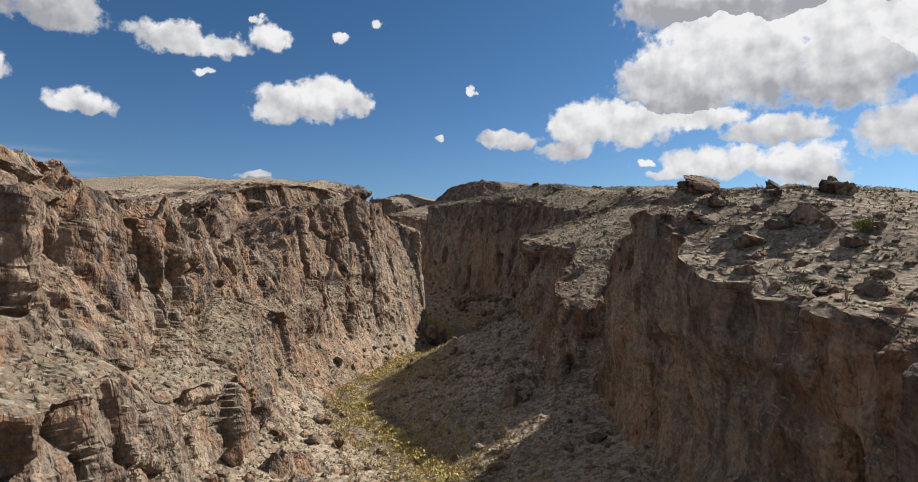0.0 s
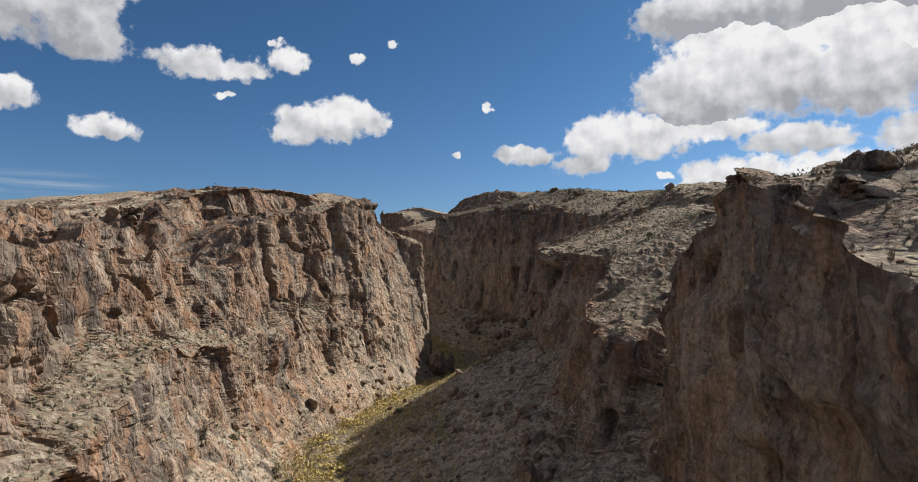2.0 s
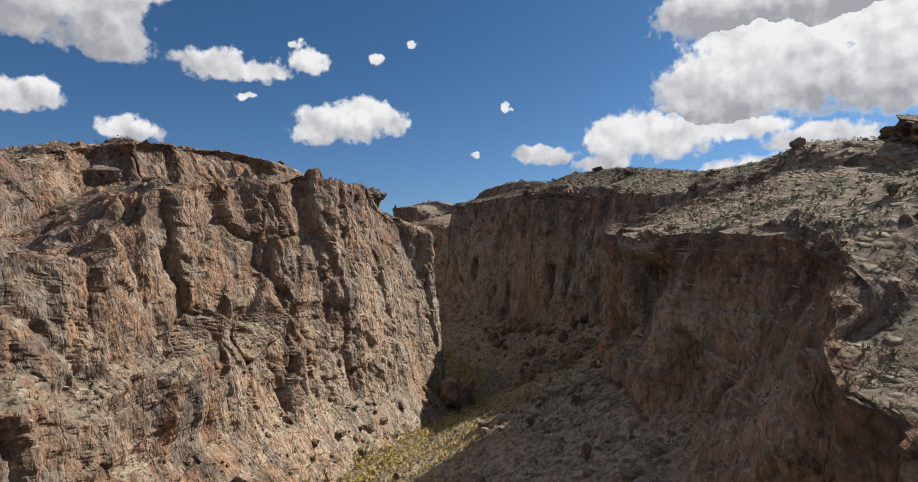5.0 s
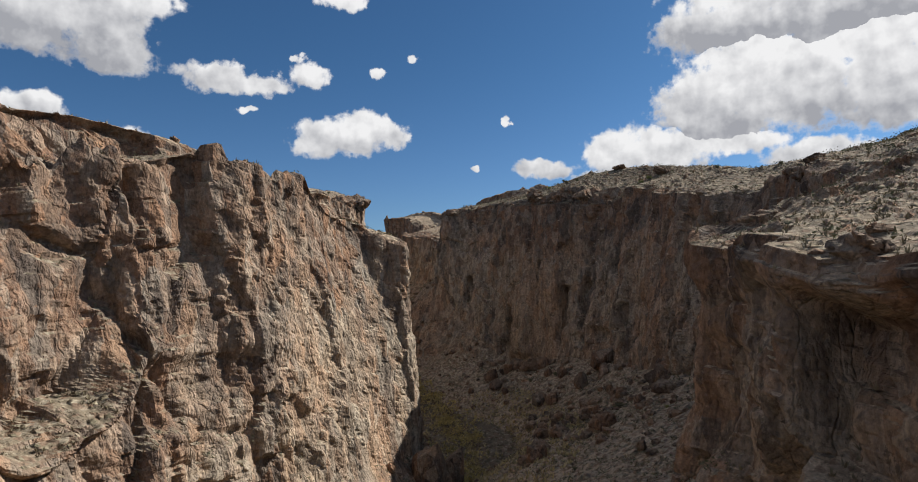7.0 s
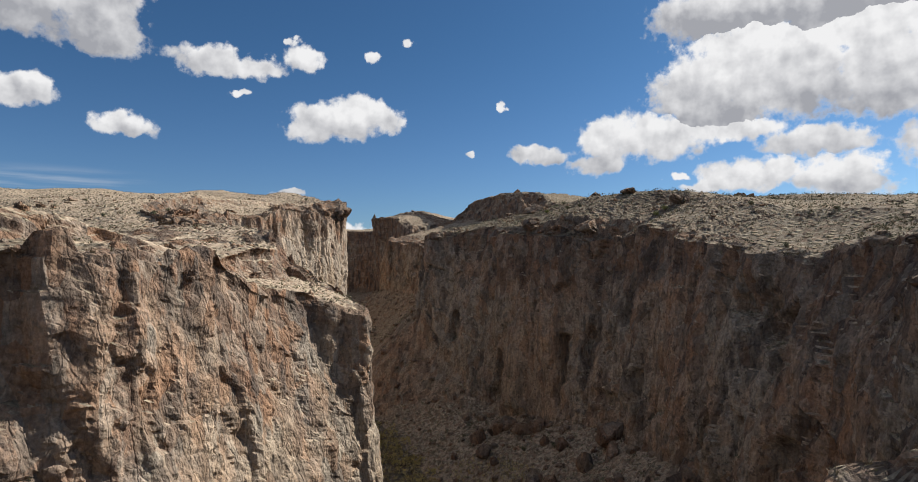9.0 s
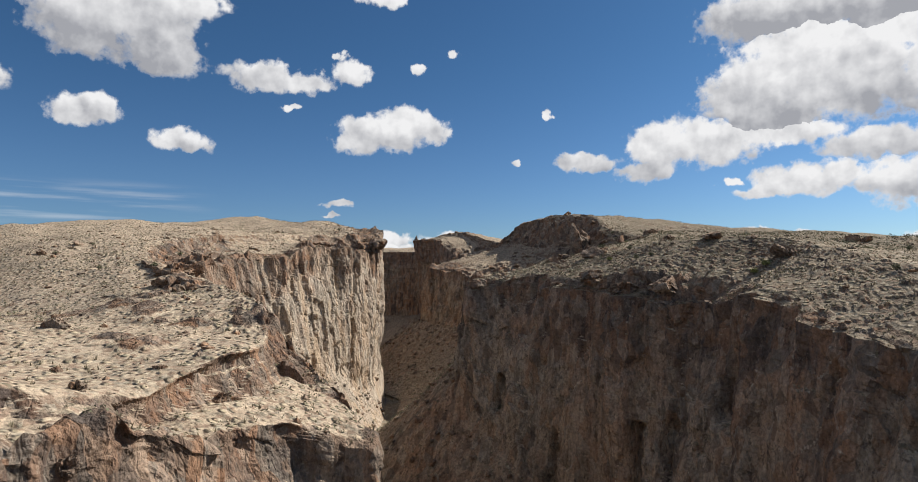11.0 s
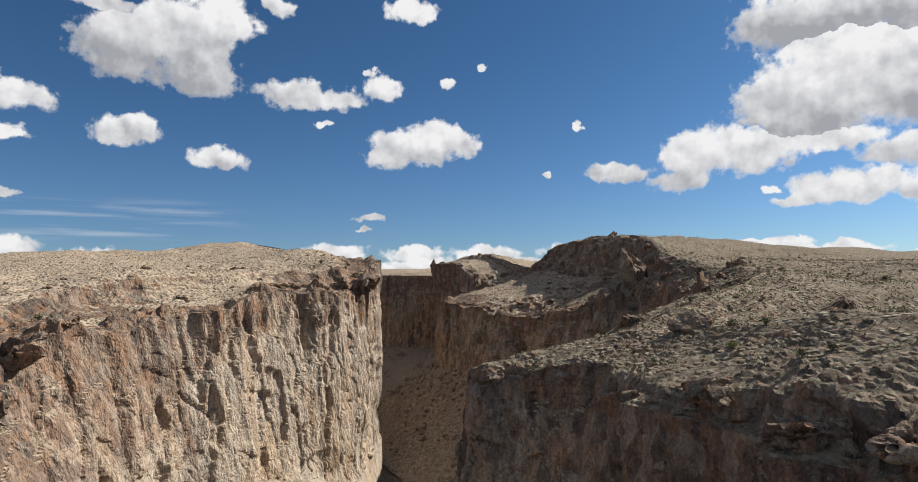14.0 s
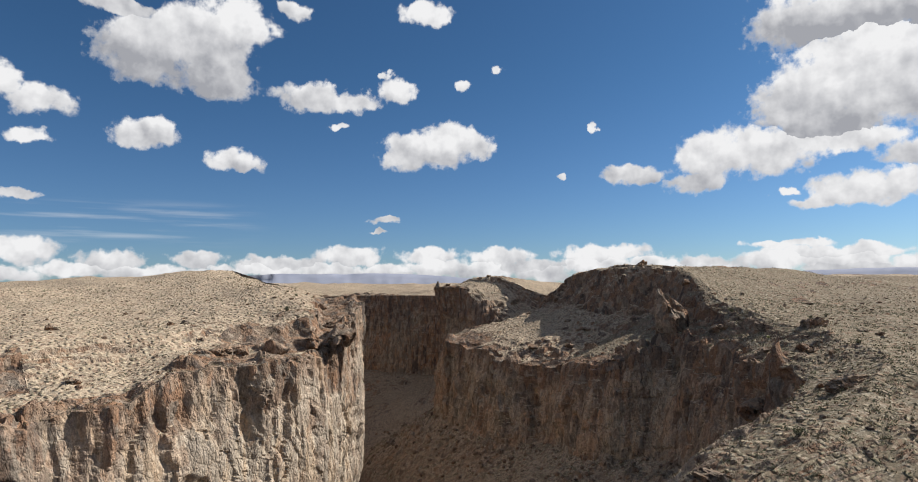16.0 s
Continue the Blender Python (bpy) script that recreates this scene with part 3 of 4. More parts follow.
# a ledge half way up the near western wall
ledge = np.zeros(NU_RING)
ledge[marks[1]:marks[8]] = 1
ledge = np.convolve(np.concatenate([ledge[-30:], ledge, ledge[:30]]), np.ones(61) / 61, "valid")
ledge_at = 0.46 + 0.13 * layered(flat_rim, 11, 3, 231)
columns, level = [], []
for k, (a, b, count) in enumerate(BANDS):
    for j in range(count):
        t = j / count
        if k == 2:
            t = t - 0.0955 * (math.sin(6.2832 * (t - 0.72)) - math.sin(6.2832 * -0.72))
        elif k == 3:
            t = t ** 1.4
        elif k > 3:
            t = t ** 2
        row = a + (b - a) * t
        if k == 1:
            across = t + ledge * (0.5 * t + 0.5 * step01(t, ledge_at - 0.06, ledge_at + 0.06) - t)
            row[:, :2] = (a + (b - a) * across[:, None])[:, :2]
        if k == 0:          # the western slope flattens out into the meadow by the stream
            row[:marks[13], 2] += (b - a)[:marks[13], 2] * (t ** 1.8 - t)
        if k == 2:          # an upper cliff stands back from the rim in places
            row[:, 2] += (b - a)[:, 2] * tier * (step01(t, stand - 0.12, stand + 0.12) - t)
        columns.append(row)
        level.append(k + t)
columns.append(far_l)
level.append(6.0)
G = np.stack(columns, 1)          # columns round the ring, rows up the profile
NU, NV = G.shape[:2]
level = np.array(level)
row_of = [int(np.argmin(abs(level - k))) for k in range(7)]


def grid_normals(grid):
    du = np.roll(grid, -1, 0) - np.roll(grid, 1, 0)
    dv = np.gradient(grid, axis=1)
    n = np.cross(dv, du)
    return n / np.maximum(np.linalg.norm(n, axis=2, keepdims=True), 1e-9)


flatn = grid_normals(G)
if flatn[:, -3, 2].mean() < 0:
    flatn = -flatn
sign = 1.0
L = np.broadcast_to(level, (NU, NV))
work = slice(0, row_of[5])
p = G[:, work].reshape(-1, 3).astype(np.float32)
lv = L[:, work].reshape(-1)
nn = flatn[:, work].reshape(-1, 3).copy()
cliff = step01(lv, 0.85, 1.12) * (1 - step01(lv, 1.93, 2.2))
shoulder = step01(lv, 1.95, 2.1) * (1 - step01(lv, 3.0, 3.6))
steep = shoulder * step01(0.86 - abs(nn[:, 2]), 0.0, 0.25)
cliff = np.maximum(cliff, 0.85 * steep)
talus = (1 - step01(lv, 0.95, 1.1))
plain = step01(lv, 2.9, 3.2)
warp = p + 0.4 * np.stack([layered(p, 2.6, 2, s) for s in (11, 12, 13)], 1).astype(np.float32)

nrows = row_of[5]
east = np.zeros(NU, np.float32)
east[marks[30]:marks[72]] = 1
out_d = np.zeros(len(p), np.float32)
c = np.nonzero(cliff > 0.01)[0]
pc, wc = p[c], warp[c]
d = 1.2 * layered(pc, (17, 17, 42), 3, 21)
# upright ribs and grooves, from broad to narrow
shaded = np.repeat(east, nrows)[c]
# tall smooth slabs in the pale bay and along the far east side, rubbly courses elsewhere
slab = np.zeros(NU, np.float32)
slab[marks[14]:marks[23]] = 1
slab[marks[30]:marks[57]] = 0.8
slab[marks[65]:marks[71]] = 0.15
slab = np.repeat(np.convolve(np.concatenate([slab[-20:], slab, slab[:20]]), np.ones(41) / 41, "valid"), nrows)[c].astype(np.float32)
# the buttress is a flatter face than the rest
calm = np.ones(NU, np.float32)
calm[:marks[9]] = 1.05
calm[marks[9]:marks[14]] = 0.75
calm = np.repeat(np.convolve(np.concatenate([calm[-20:], calm, calm[:20]]), np.ones(41) / 41, "valid"), nrows)[c].astype(np.float32)
for size, deep, tall in ((6.0, 1.7, 7.0), (2.6, 0.6, 4.0), (1.2, 0.2, 2.5)):
    d += calm * deep * (1 + (1.3 if size > 3 else 0.7) * shaded) * (1 - (0.4 if size > 3 else 0.8) * slab) * (np.minimum(abs(smooth_noise(wc, (size, size, tall * size), 24 + int(10 * size))), 0.45) - 0.3)
# tall alcoves and slots where columns have fallen out
below = 1 - step01(lv[c], 1.78, 1.93)
whole = np.ones(NU, np.float32)
whole[:marks[9]] = 0.6
d -= np.repeat(whole, nrows)[c] * calm * below * 1.1 * (1 + 1.1 * shaded) * step01(smooth_noise(wc, (2.6, 2.6, 17), 27), 0.44, 0.55)
# jointed blocks with faces that lean, from columns to rubble
for size, tall, deep, gap_deep in ((3.2, 10.0, 0.6, 0.22), (1.5, 3.6, 0.36, 0.14), (0.75, 1.3, 0.2, 0.07)):
    who, joint, tilt = blocks(wc, (size, size, tall), 31 + int(10 * size))
    d += (deep * (who - 0.5 + (1.3 if size > 3 else 0.75) * tilt) - gap_deep * (1 - step01(joint, 0, 0.10))) * (1 - 0.6 * slab if size < 3 else calm)
# great stepped blocks with deep clefts in the near western wall
broken = np.zeros(NU, np.float32)
broken[:marks[9]] = 1
broken = np.repeat(np.convolve(np.concatenate([broken[-20:], broken, broken[:20]]), np.ones(41) / 41, "valid"), nrows)[c].astype(np.float32)
for size, tall, deep in ((6.5, 14.0, 2.0), (3.0, 5.0, 0.5)):
    who, joint, tilt = blocks(wc, (size, size, tall), 81 + int(10 * size))
    d += broken * deep * (who - 0.55 + 0.5 * tilt - 0.35 * (1 - step01(joint, 0, 0.12)))
# slabs that stand the height of the wall
for size, tall, deep in ((4.6, 26.0, 1.2), (2.1, 9.0, 0.45)):
    who, joint, tilt = blocks(wc, (size, size, tall), 41 + int(10 * size))
    d += slab * (deep * (who - 0.5 + 1.2 * tilt) - 0.3 * deep * (1 - step01(joint, 0, 0.12)))
d += 0.22 * (1 - 0.4 * slab) * layered(pc, (1.6, 1.6, 1.7), 3, 61, 0.55)
# slanting benches that catch scree
bench = layered(pc, (22, 22, 9), 3, 71)
d -= 1.3 * calm * below * step01(bench, 0.25, 0.8)
# a little overhang under each course
course = pc[:, 2] / 4.2 + 0.8 * layered(pc, 12, 2, 75)
d += 0.14 * (1 - 0.8 * slab) * (course - np.floor(course) - 0.5)
# a dark upright crack in the near eastern wall
near_wall = shaded * (pc[:, 0] > 10) * (pc[:, 1] < 35)
d -= 1.6 * near_wall * np.exp(-((pc[:, 1] - 26.5 - 0.03 * (pc[:, 2] - 20)) / 0.3) ** 2)
out_d[c] = d * cliff[c] * (0.78 + 0.22 * shaded) * (1 - 0.6 * step01(abs(nn[c, 2]), 0.45, 0.8) * (lv[c] < 1.95))
# edges of the blocks are a little worn
worn = out_d.reshape(NU, nrows)
out_d = (0.6 * worn + 0.2 * np.roll(worn, 1, 0) + 0.2 * np.roll(worn, -1, 0)).reshape(-1)

rise = np.zeros(len(p), np.float32)
far_east = np.zeros(NU, np.float32)
far_east[marks[30]:marks[41]] = 1
far_east[marks[56]:marks[71]] = 0.1
far_east = np.repeat(far_east, nrows)
s = np.nonzero((shoulder > 0.01) | (plain > 0.01) | (talus > 0.01))[0]
ps, ws = p[s], warp[s]
flatp = ws * np.array((1, 1, 0), np.float32)
patch = step01(layered(ps * np.array((1, 1, 0), np.float32), 16, 3, 81), -0.25, 0.45)
who, joint, _ = blocks(flatp, (4.6, 4.6, 1), 91, True)
h = np.maximum(who - 0.45, 0) * 2.6 * step01(joint, 0.0, 0.35)
who, joint, _ = blocks(flatp, (1.7, 1.7, 1), 95, True)
h += np.maximum(who - 0.4, 0) * 1.1 * step01(joint, 0.0, 0.4)
edge = 1 + 0.8 * (1 - step01(lv[s], 2.05, 2.45)) * step01(lv[s], 1.9, 2.05)
side = np.repeat(east, nrows)[s]
near = np.zeros(NU, np.float32)
near[marks[64]:] = 1
near = np.repeat(near, nrows)[s]
prom = np.zeros(NU, np.float32)
prom[marks[42]:marks[63]] = 1
prom = np.repeat(prom, nrows)[s]
west = np.zeros(NU, np.float32)
west[:marks[8]] = 1
west[marks[12]:marks[17]] = 0.9
west[marks[18]:marks[23]] = 0.8
west = np.repeat(west, nrows)[s]
bay_top = np.zeros(NU, np.float32)
bay_top[marks[13]:marks[30]] = 1
bay_top = np.repeat(bay_top, nrows)[s] * step01(lv[s], 2.15, 2.5)
h = h * (1 - 0.65 * bay_top) * (1 + 0.5 * west) * np.maximum(patch, 0.8 * west) * edge * (1 + 1.2 * far_east[s]) * (1 - 0.6 * side * step01(lv[s], 2.1, 2.3)) * (1 - 0.75 * near) * (1 - 0.65 * prom)
# low ledges where hard beds come out of the slope
bed = ps[:, 2] / 1.9 + 1.7 * layered(ps * np.array((1, 1, 0), np.float32), 14, 3, 85)
bed = bed - np.floor(bed)
h += 0.35 * (step01(bed, 0.62, 0.92) - bed) * (0.35 + 0.65 * patch) * (1 - 0.5 * side) * (1 + 4.0 * far_east[s]) * (1 - 0.9 * near)
# low bushes and tussocks crowd the soil
grown = step01(layered(ps * np.array((1, 1, 0), np.float32), 9, 3, 121), -0.7, 0.1)
tuft = np.zeros(len(ps), np.float32)
for size, tall, odd in ((1.1, 0.5, 131), (0.62, 0.26, 137)):
    who, joint, _ = blocks(flatp, (size, size, 1), odd, True)
    tuft += tall * who * step01(joint, 0.0, 0.5)
growth = shoulder[s] * (0.35 + 0.55 * np.repeat(east, nrows)[s]) + 0.9 * talus[s] * step01(lv[s], 0.05, 0.3)
growth = growth * (1 - 0.75 * near)
gentle = layered(ps * np.array((1, 1, 0), np.float32), 24, 4, 101)
who, joint, _ = blocks(flatp, (1.3, 1.3, 1), 105, True)
scree = np.maximum(who - 0.7, 0) * 1.9 * step01(joint, 0.05, 0.5)
rise[s] = 0.6 * tuft * grown * growth + 0.6 * h * (shoulder[s] + 1.3 * talus[s] * step01(lv[s], 0.25, 0.6)) + gentle * (0.5 * shoulder[s] + 1.2 * plain[s] + (0.6 + 0.7 * step01(ps[:, 1], 230, 270)) * talus[s] * step01(lv[s], 0.0, 0.2)) + scree * talus[s] * step01(lv[s], 0.1, 0.5) * 0.8
rise[s] *= np.maximum(step01(abs(nn[s, 2]), 0.4, 0.75), 0.8 * far_east[s])

BARE = np.zeros((NU, NV), np.float32)
ragged = layered(ps, (6, 6, 6), 4, 141)
rim_bare = (1 - 0.6 * prom) * step01(lv[s], 1.9, 2.0) * (1 - step01(lv[s] + (0.16 + 0.25 * near) * ragged - 0.06 * near, 2.04, 2.14))
bare = np.zeros(len(p), np.float32)
crag = west * step01(lv[s], 1.9, 2.0) * (1 - step01(lv[s] + 0.35 * ragged, 2.75, 3.15)) * step01(ragged, -0.55, -0.15)
bare[s] = np.maximum(np.maximum(step01(h, 0.5, 1.1), rim_bare), crag)
BARE[:, work] = bare.reshape(NU, -1)
rise[s] -= 0.6 * tuft * grown * growth * bare[s] * 0.8

# the cliff's relief pushes outwards, and above the rim it keeps the direction of the wall below
face = flatn[:, row_of[1] + 10:row_of[2] - 10].mean(1) * (1, 1, 0)
face /= np.maximum(np.linalg.norm(face, axis=1, keepdims=True), 1e-6)
face = np.repeat(face, nrows, axis=0)
keep = (step01(lv, 1.85, 2.0) * (1 - steep))[:, None]
nn[:, 2] *= 0.35
nn = nn * (1 - keep) + face * keep
nn /= np.maximum(np.linalg.norm(nn, axis=1, keepdims=True), 1e-6)
# the rim is worn back in bays between its knobs
way = np.repeat(outward, nrows, axis=0)
rim_w = step01(lv, 1.5, 2.0) * (1 - step01(lv, 2.0, 2.35))
bay = np.zeros(len(p), np.float32)
b = np.nonzero((rim_w > 0.01) & (np.repeat(free, nrows) > 0.1))[0]
pb = p[b] * np.array((1, 1, 0), np.float32)
soft_rim = np.ones(NU, np.float32)
soft_rim[marks[51]:marks[61]] = 0.45
bay[b] = np.repeat(soft_rim, nrows)[b] * rim_w[b] * (0.6 + 1.3 * layered(pb, 7, 2, 151) + 0.8 * layered(pb, 2.5, 2, 157))
moved = G[:, work].reshape(-1, 3) + nn * out_d[:, None]
moved += way * np.maximum(bay, -0.6 * rim_w)[:, None]
moved[:, 2] += rise
G[:, work] = moved.reshape(NU, -1, 3)
# the floor and the plateau have fewer columns: their seams with the cliffs are kept straight between those
FOOT, RIM, CREST, NEAR, MID, END = row_of[1:7]
for row, stride in ((FOOT, 2), (CREST, 3)):
    kept = G[::stride, row].copy()
    for k in range(1, stride):
        G[k::stride, row] = kept + (np.roll(kept, -1, 0) - kept) * (k / stride)
NORMALS = grid_normals(G)
if NORMALS[:, -3, 2].mean() < 0:
    NORMALS, sign = -NORMALS, -1.0


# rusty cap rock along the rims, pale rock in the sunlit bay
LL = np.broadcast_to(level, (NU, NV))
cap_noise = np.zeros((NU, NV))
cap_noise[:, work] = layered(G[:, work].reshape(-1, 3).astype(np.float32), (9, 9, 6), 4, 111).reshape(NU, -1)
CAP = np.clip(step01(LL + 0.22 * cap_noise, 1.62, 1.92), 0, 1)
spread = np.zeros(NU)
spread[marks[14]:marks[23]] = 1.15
# other stretches: paleness tuned until each wall's brightness fits, sunlit or shaded
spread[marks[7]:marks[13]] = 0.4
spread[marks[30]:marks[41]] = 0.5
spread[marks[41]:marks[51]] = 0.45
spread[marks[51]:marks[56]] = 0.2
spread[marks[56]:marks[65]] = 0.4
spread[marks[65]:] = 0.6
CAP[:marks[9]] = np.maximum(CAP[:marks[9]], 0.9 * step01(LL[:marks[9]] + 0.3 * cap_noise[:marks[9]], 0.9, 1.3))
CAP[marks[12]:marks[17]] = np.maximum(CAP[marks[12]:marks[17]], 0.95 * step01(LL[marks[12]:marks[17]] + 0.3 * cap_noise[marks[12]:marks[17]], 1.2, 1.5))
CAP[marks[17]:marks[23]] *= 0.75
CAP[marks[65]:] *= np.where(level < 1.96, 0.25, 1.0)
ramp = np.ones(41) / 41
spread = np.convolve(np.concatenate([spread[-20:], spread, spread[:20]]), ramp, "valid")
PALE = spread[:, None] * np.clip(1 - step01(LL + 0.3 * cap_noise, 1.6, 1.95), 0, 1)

# scree on the slopes below the cliffs, and browner, more overgrown soil east of the canyon
SCREE = np.clip(1 - step01(LL + 0.1 * cap_noise, 1.0, 1.25), 0, 1) + 0.1 * np.repeat(np.convolve(np.concatenate([east[-20:], east, east[:20]]), ramp, "valid")[:, None], NV, 1) * step01(LL, 1.5, 1.9) * (1 - step01(LL, 3.6, 4.2))

SCREE[:marks[9]] = np.maximum(SCREE[:marks[9]], 0.9 * step01(LL[:marks[9]], 1.05, 1.15) * (1 - step01(LL[:marks[9]], 2.6, 3.0)))
talus_east = step01(1.2 - LL, 0.0, 0.2) * east[:, None]
SCREE = SCREE * (1 - 0.9 * talus_east) * (1 - 0.75 * step01(1.05 - LL, 0.0, 0.2) * (1 - east[:, None]))
SCREE[marks[36]:marks[50], RIM:] += 0.85 * (1 - step01(LL[marks[36]:marks[50], RIM:], 4.2, 5.0))
SCREE[marks[50]:marks[65], RIM:] += 0.6 * (1 - step01(LL[marks[50]:marks[65], RIM:], 4.2, 5.0))
SCREE[marks[65]:, RIM:] = np.maximum(SCREE[marks[65]:, RIM:], 0.45 * (1 - step01(LL[marks[65]:, RIM:], 3.6, 4.2)))


def patch_of_land(name, i0, i1, j0, j1, label, category, kind="structure", stride=1, smooth=True):
    """One stretch of the ring of land as a mesh, from column i0 to i1 and row j0 to j1."""
    cols, rows = np.arange(i0, i1 + 1, stride) % NU, np.arange(j0, j1 + 1)
    verts = G[np.ix_(cols, rows)].reshape(-1, 3)
    nr, nc = len(rows), len(cols)
    a = (np.arange(nc - 1)[:, None] * nr + np.arange(nr - 1)[None, :]).reshape(-1)
    quads = np.stack([a, a + 1, a + 1 + nr, a + nr], 1)
    if sign < 0:
        quads = quads[:, ::-1]
    mesh = bpy.data.meshes.new(name)
    mesh.vertices.add(len(verts))
    mesh.vertices.foreach_set("co", verts.astype(np.float32).ravel())
    mesh.loops.add(len(quads) * 4)
    mesh.loops.foreach_set("vertex_index", quads.astype(np.int32).ravel())
    mesh.polygons.add(len(quads))
    mesh.polygons.foreach_set("loop_start", np.arange(0, len(quads) * 4, 4, dtype=np.int32))
    mesh.polygons.foreach_set("use_smooth", np.full(len(quads), smooth))
    mesh.update(calc_edges=True)
    if smooth:
        mesh.normals_split_custom_set_from_vertices(NORMALS[np.ix_(cols, rows)].reshape(-1, 3))
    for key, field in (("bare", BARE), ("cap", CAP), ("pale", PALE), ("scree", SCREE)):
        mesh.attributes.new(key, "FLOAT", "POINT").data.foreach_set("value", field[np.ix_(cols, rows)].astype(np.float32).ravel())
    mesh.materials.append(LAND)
    return tagged(new(name, mesh), label, category, kind=kind)


patch_of_land("canyon_floor", 0, NU, 0, FOOT, "dry canyon floor with stony talus slopes on both sides", "canyon floor", stride=2)
patch_of_land("ground", 0, NU, CREST, END, "dry tan desert plateau with low rock outcrops", "plateau", stride=3)
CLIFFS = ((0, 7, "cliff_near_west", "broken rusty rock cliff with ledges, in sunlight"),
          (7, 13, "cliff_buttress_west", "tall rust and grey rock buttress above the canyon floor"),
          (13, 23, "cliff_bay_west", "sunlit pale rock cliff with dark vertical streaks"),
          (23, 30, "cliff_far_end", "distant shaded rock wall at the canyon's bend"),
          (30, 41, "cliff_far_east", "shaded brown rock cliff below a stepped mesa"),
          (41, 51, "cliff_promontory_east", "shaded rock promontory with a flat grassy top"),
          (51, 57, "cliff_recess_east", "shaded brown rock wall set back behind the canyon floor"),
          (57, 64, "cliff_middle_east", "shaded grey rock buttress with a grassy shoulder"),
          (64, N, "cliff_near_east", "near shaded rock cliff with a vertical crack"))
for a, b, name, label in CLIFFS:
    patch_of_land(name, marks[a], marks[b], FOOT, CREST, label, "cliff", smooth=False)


def mesh_object(name, verts, faces, mat, smooth=True):
    mesh = bpy.data.meshes.new(name)
    mesh.from_pydata([tuple(v) for v in verts], [], [tuple(f) for f in faces])
    if smooth:
        mesh.polygons.foreach_set("use_smooth", np.ones(len(mesh.polygons), bool))
    mesh.materials.append(mat)
    return new(name, mesh)


# The stream bed: a ribbon of silt and gravel that lies in the foot of both talus slopes
def stream_bed():
    ys = np.arange(-195, 486, 1.0)
    across = np.linspace(-14, 14, 29)
    x, z = bed_at(ys)
    X = x[:, None] + across[None, :]
    Y = np.broadcast_to(ys[:, None], X.shape)
    flatp = np.stack([X, Y, 0 * X], 2).reshape(-1, 3).astype(np.float32)
    channel = (0.9 * np.sin(ys / 9) + 2.2 * np.sin(ys / 23 + 1))[:, None]
    Z = z[:, None] + 0.9 + 0.25 * layered(flatp, 6, 3, 301).reshape(X.shape) - 0.8 * np.exp(-((across[None, :] - channel) / 0.9) ** 2)
    n = len(across)
    a = (np.arange(len(ys) - 1)[:, None] * n + np.arange(n - 1)[None, :]).reshape(-1)
    return mesh_object("stream_bed", np.stack([X, Y, Z], 2).reshape(-1, 3), np.stack([a, a + 1, a + 1 + n, a + n], 1), LAND)


bed_ob = stream_bed()
bed_ob.data.attributes.new("scree", "FLOAT", "POINT").data.foreach_set("value", np.ones(len(bed_ob.data.vertices), np.float32))
tagged(bed_ob, "dry silty stream bed along the canyon floor", "stream bed", kind="structure")

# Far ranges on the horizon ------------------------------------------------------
hill_m, hill_t, hill_b = material("far_hill_haze", 1.0)
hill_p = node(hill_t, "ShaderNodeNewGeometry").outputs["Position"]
# the haze of distance is put into the base colour as blue-grey
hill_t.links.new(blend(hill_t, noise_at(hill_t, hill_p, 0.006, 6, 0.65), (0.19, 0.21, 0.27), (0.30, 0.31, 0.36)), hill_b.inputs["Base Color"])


def far_range(lo, hi, distance, tall, seed, label):
    """A range of hills from compass angle lo to hi (clockwise from +y), as a ridge with two slopes."""
    t = np.linspace(0, 1, 160)
    az = np.radians(lo + (hi - lo) * t)
    q = np.stack([t * (hi - lo) * 4, 0 * t, 0 * t], 1).astype(np.float32)
    top = tall * np.sin(np.pi * t) ** 0.35 * (0.74 + 0.2 * layered(q, 40, 5, seed, 0.42))
    rows = []
    for k, (d, part_up) in enumerate(((-420, 0.0), (-260, 0.35), (-120, 0.72), (0, 1.0), (260, 0.0))):
        wave = 60 * layered(q + 9 * k, 9, 3, seed + k)
        r = distance + d + wave
        rows.append(np.stack([r * np.sin(az), r * np.cos(az) + 150, 44 + top * part_up], 1))
    v = np.concatenate(rows)
    n = len(t)
    f = [(k * n + i, k * n + i + 1, (k + 1) * n + i + 1, (k + 1) * n + i) for k in range(4) for i in range(n - 1)]
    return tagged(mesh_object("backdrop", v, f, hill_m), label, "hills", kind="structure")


far_range(-40, -6, 4200, 150, 401, "far desert mountain range on the horizon, tinted blue as haze")
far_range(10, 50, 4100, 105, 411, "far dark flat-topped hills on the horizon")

# Vegetation ---------------------------------------------------------------------
rng = np.random.default_rng(5)
step_u = np.linalg.norm(np.roll(G, -1, 0) - G, axis=2)
step_v = np.linalg.norm(np.gradient(G, axis=1), axis=2)
AREA = step_u * step_v


